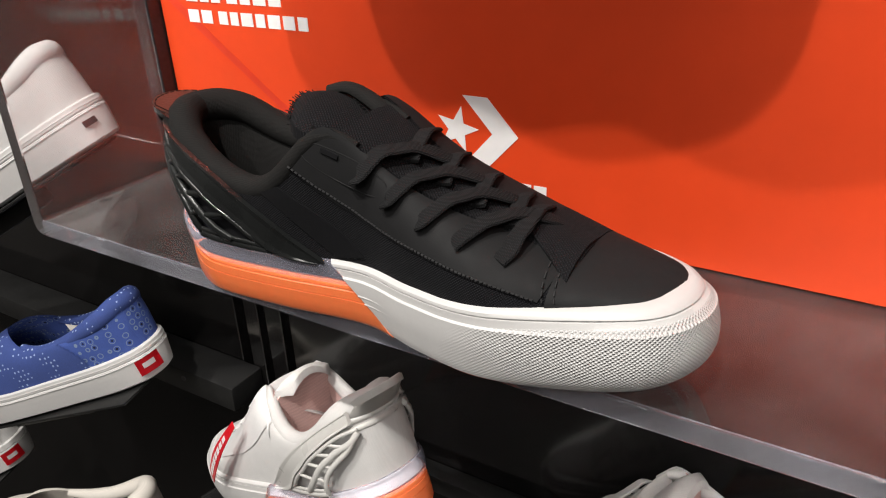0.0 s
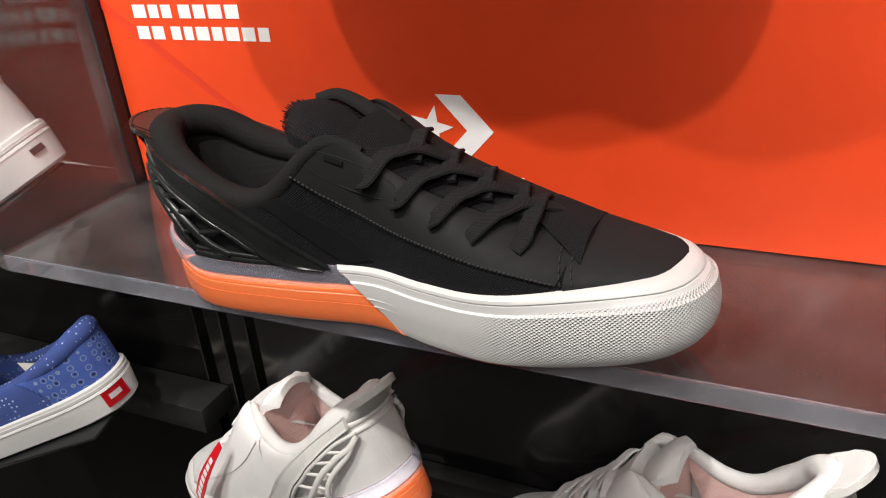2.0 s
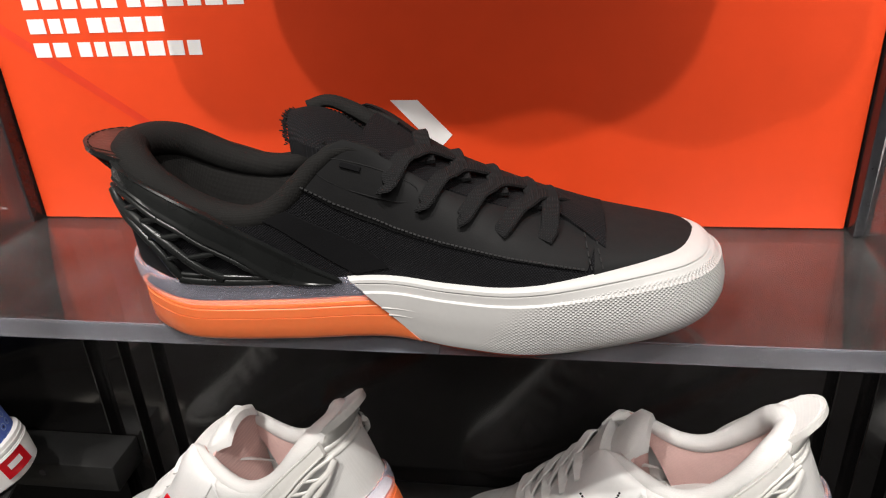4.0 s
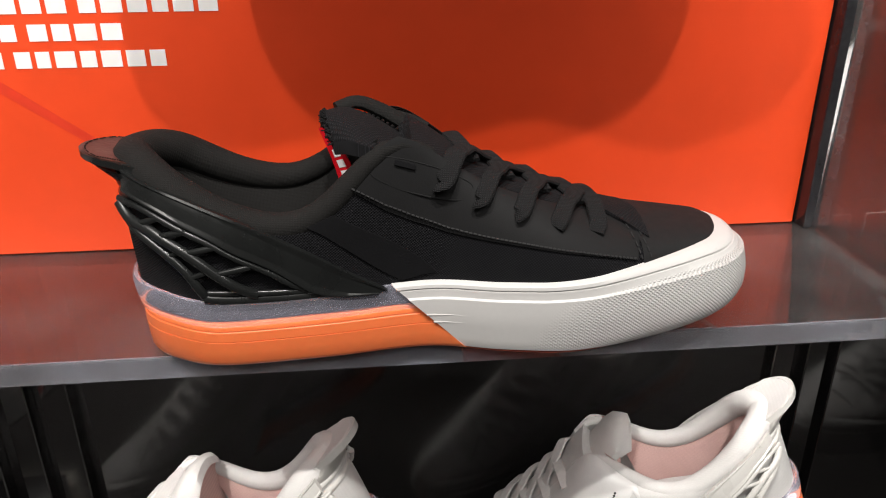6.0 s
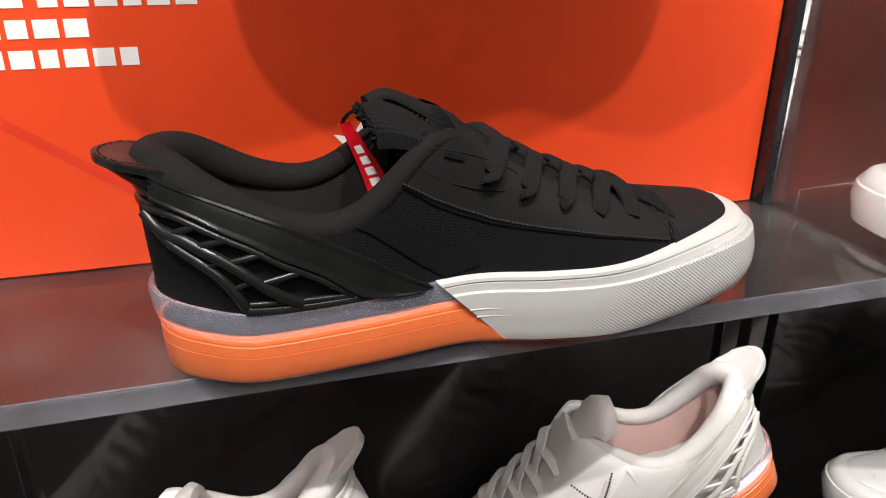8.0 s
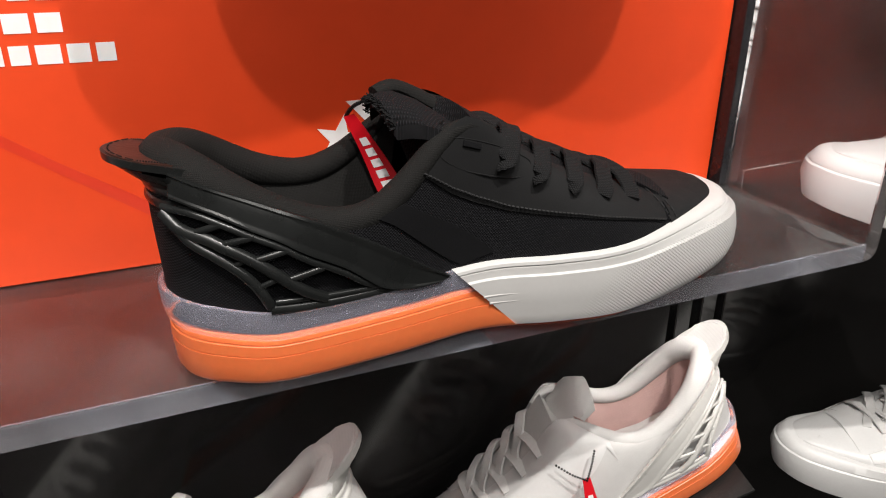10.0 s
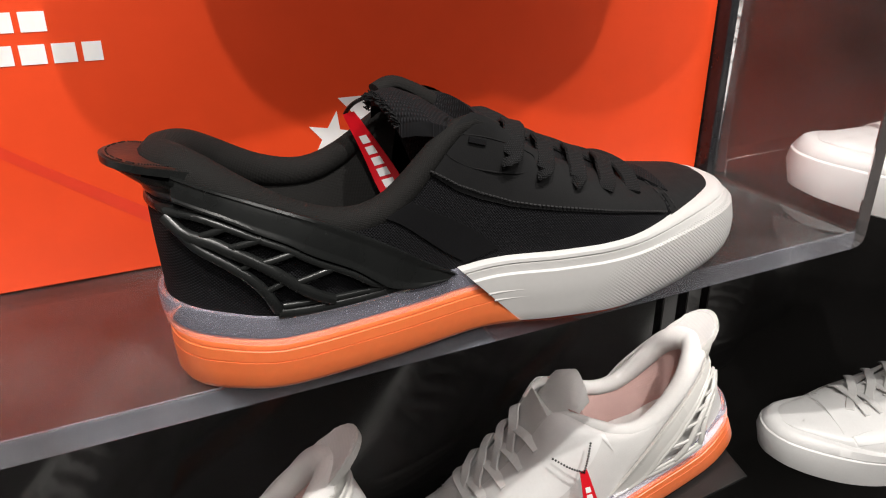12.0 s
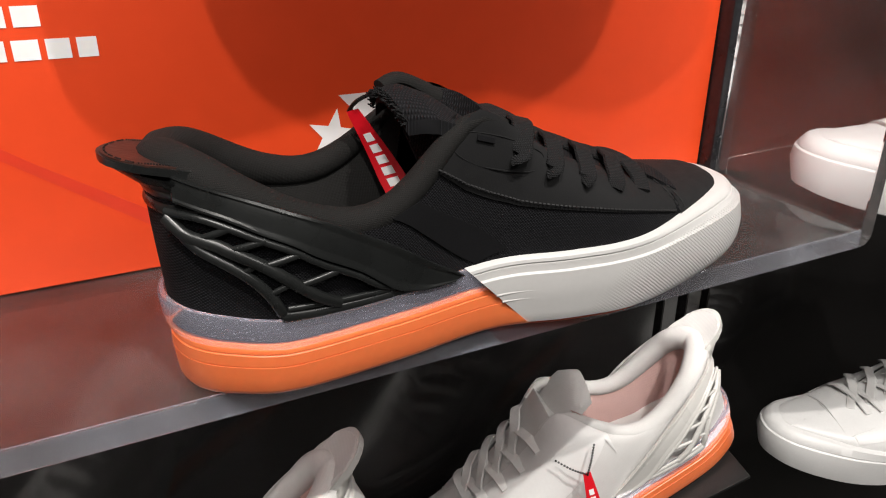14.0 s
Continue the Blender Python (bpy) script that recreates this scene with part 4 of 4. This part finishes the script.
def slope(x, y, z, heading, dip):
    """Pose of a shoe whose heel's foot is at (x, y, z), toe towards heading, tipped toe down by dip degrees."""
    m = pose(x, y, z, 0, 0, heading) @ pose(0, 0, 0, 0, dip, 0)
    return m @ pose(0.15, 0, 0)




def slope_toe(x, y, z, heading, dip):
    """The same, by the place of the toe's foot."""
    return pose(x, y, z, 0, 0, heading) @ pose(0, 0, 0, 0, dip, 0) @ pose(-0.166, 0, 0)


def by_tongue(x, y, z, heading, dip):
    """Pose by the place of the tongue's top."""
    turn = pose(0, 0, 0, 0, 0, heading) @ pose(0, 0, 0, 0, dip, 0)
    return Matrix.Translation(Vector((x, y, z)) - turn @ Vector((-0.048, -0.02, 0.116))) @ turn


white_a, _ = sneaker(by_tongue(-0.355, -0.045, -0.144, 166, 25), "white canvas sneaker with orange heel on a sloping black bracket", WHITE, group="white sneakers on the lower shelf", tag=False)
security_tag(white_a, (-0.016, 0.037, 0.094), (0.042, 0.050, 0.048), (0.3, -0.2, 0.9), False)
white_b, _ = sneaker(by_tongue(-0.049, -0.023, -0.146, 165, 25), "white canvas sneaker with orange heel on a sloping black bracket", WHITE, group="white sneakers on the lower shelf", tag=False)
security_tag(white_b, (-0.021, 0.041, 0.086), (-0.008, 0.052, 0.034), (0.9, 0.0, 0.2), False)
for end in ((-0.005, 0.030, 0.0985), (-0.035, 0.033, 0.0985)):
    bm = bmesh.new()
    for p in curve([end, (0.5 * (end[0] - 0.021), 0.0390, 0.0920), (-0.021, 0.0430, 0.0855)], 13):
        bmesh.ops.create_icosphere(bm, subdivisions=1, radius=0.0010, matrix=Matrix.Translation(Vector(p)))
    part("ball_chain", bm, M["ball_chain"], white_b)
SLIP = dict(LOW, near=[(-0.150, -0.018, 0.085), (-0.146, -0.029, 0.0845), (-0.130, -0.043, 0.078), (-0.09, -0.046, 0.068), (-0.05, -0.045, 0.066), (-0.03, -0.040, 0.070),
                       (-0.015, -0.032, 0.080), (0.0, -0.018, 0.087), (0.012, -0.006, 0.085), (0.06, -0.005, 0.073), (0.11, -0.002, 0.061), (0.16, -0.006, 0.0515)], far=None, collar=0.0075, piping=-0.026, sole_x=[-0.155, 0.0, 0.16], sole_z=[0.036, 0.033, 0.040])
blue, BF = sneaker(slope(-0.545, -0.05, -0.215, 195, 20), "blue patterned slip-on shoe with white sole on a sloping bracket", dict(WHITE, quarter=M["blue_drops"], front=M["blue_dots"], collar=M["blue_dots"], lining=M["cream"]), SLIP, "slip_on_shoe", False, 0, False)
slip, SF = sneaker(slope(-0.548, -0.045, 0.026, 203, 30), "plain white canvas slip-on shoe", dict(WHITE, front=M["white_canvas"], lining=M["cream"]), SLIP, "slip_on_shoe", False, 0, False)
plain, _ = sneaker(slope_toe(0.100, -0.066, -0.015, 150, 0), "plain white leather lace-up sneaker", PLAIN, LOW, "sneaker", False, 5, False)
plain_b = copy_thing(plain, slope_toe(0.178, -0.035, -0.316, 162, 0))


def heel_patch(F, root, mat, mark, width=0.020, z0=0.008, z1=0.026, shift=4):
    """A small rubber badge wrapped on the heel with a plain mark."""
    c = F.back + shift
    span = int(width / 0.0021)
    for nm, m_, k0, k1, a, b, o in (("heel_badge", mat, -span, span, z0, z1, 0.0050), ("badge_mark", mark, -span // 2, span // 2, z0 * 0.65 + z1 * 0.35, z0 * 0.35 + z1 * 0.65, 0.0056)):
        if m_ is None:
            continue
        rows = []
        for z in (a, b):
            rows.append([(*(F.out[(c + k) % F.n] + F.nrm[(c + k) % F.n] * (o - 0.001)), z) for k in range(k0, k1 + 1)])
        bm = bmesh.new()
        grid(bm, rows)
        bmesh.ops.solidify(bm, geom=bm.faces[:], thickness=0.0006)
        part(nm, bm, m_, root)


heel_patch(BF, blue, M["red"], M["print_white"], shift=-12)
heel_patch(SF, slip, None, M["ink"], shift=-12)


# ---- black steel supports ----
def bracket(m, label, x0=-0.135, x1=0.150, w=0.036):
    """Sloping steel plate with a turned-up toe lip, on an arm from the wall."""
    root = thing("shoe_bracket", m, label, "bracket", "shoe brackets on the wall")
    part("plate", box(x0, x1, -w, w, -0.0048, -0.0022, 0.001), M["steel"], root)
    part("lip", box(x1, x1 + 0.003, -w, w, -0.0048, 0.0, 0.001), M["steel"], root)
    part("arm", box(-0.06, 0.06, -0.012, 0.012, -0.020, -0.005, 0.002), M["steel"], root)
    return root


for ob, text in ((white_a, "black steel sloping bracket under a white sneaker"), (white_b, "black steel sloping bracket under a white sneaker"),
                 (blue, "black steel sloping bracket under the blue slip-on"), (slip, "black steel sloping bracket under the white slip-on")):
    bracket(ob.matrix_basis, text)
for ob, text in ((plain, "black steel bracket under a white leather sneaker"), (plain_b, "black steel lower bracket under a white leather sneaker")):
    bracket(ob.matrix_basis, text, -0.09, 0.06, 0.022)
for x0, x1, y0, z0, z1 in ((-1.10, -0.516, 0.010, -0.290, -0.260), (-0.42, 0.095, 0.036, -0.316, -0.296)):
    ch = thing("steel_channel", pose(x0, 0, 0), "black steel channel with screw holes along the wall", "rail", "steel channels on the wall")
    part("channel", box(0, x1 - x0, y0, 0.0558, z0, z1, 0.002), M["steel"], ch)
    n = max(2, int((x1 - x0) / 0.16))
    for k in range(n):
        bm = bmesh.new()
        bmesh.ops.create_cone(bm, cap_ends=True, segments=14, radius1=0.0032, radius2=0.0032, depth=0.0012, matrix=Matrix.Translation(((k + 0.62) * (x1 - x0) / n, y0 - 0.0004, (z0 + z1) / 2 + 0.004)) @ Matrix.Rotation(radians(90), 4, "X"))
        part("screw_hole", bm, M["ink"], ch)

# ---- shoes of the row below, seen at the foot of the picture ----
beige, _ = sneaker(slope(-0.545, -0.09, -0.432, 200, 12), "beige canvas slip-on shoe on a lower bracket", dict(WHITE, quarter=M["cream"], collar=M["cream"], lining=M["lining"]), SLIP, "slip_on_shoe", False, 0, False)
low, LF = sneaker(slope(-0.858, -0.07, -0.452, 200, 20), "white slip-on shoe with a red heel badge on a lower bracket", dict(WHITE, lining=M["cream"]), SLIP, "slip_on_shoe", False, 0, False)
heel_patch(LF, low, M["red"], M["print_white"], shift=-12)
for ob in (beige, low):
    bracket(ob.matrix_basis, "black steel sloping bracket under a lower slip-on")
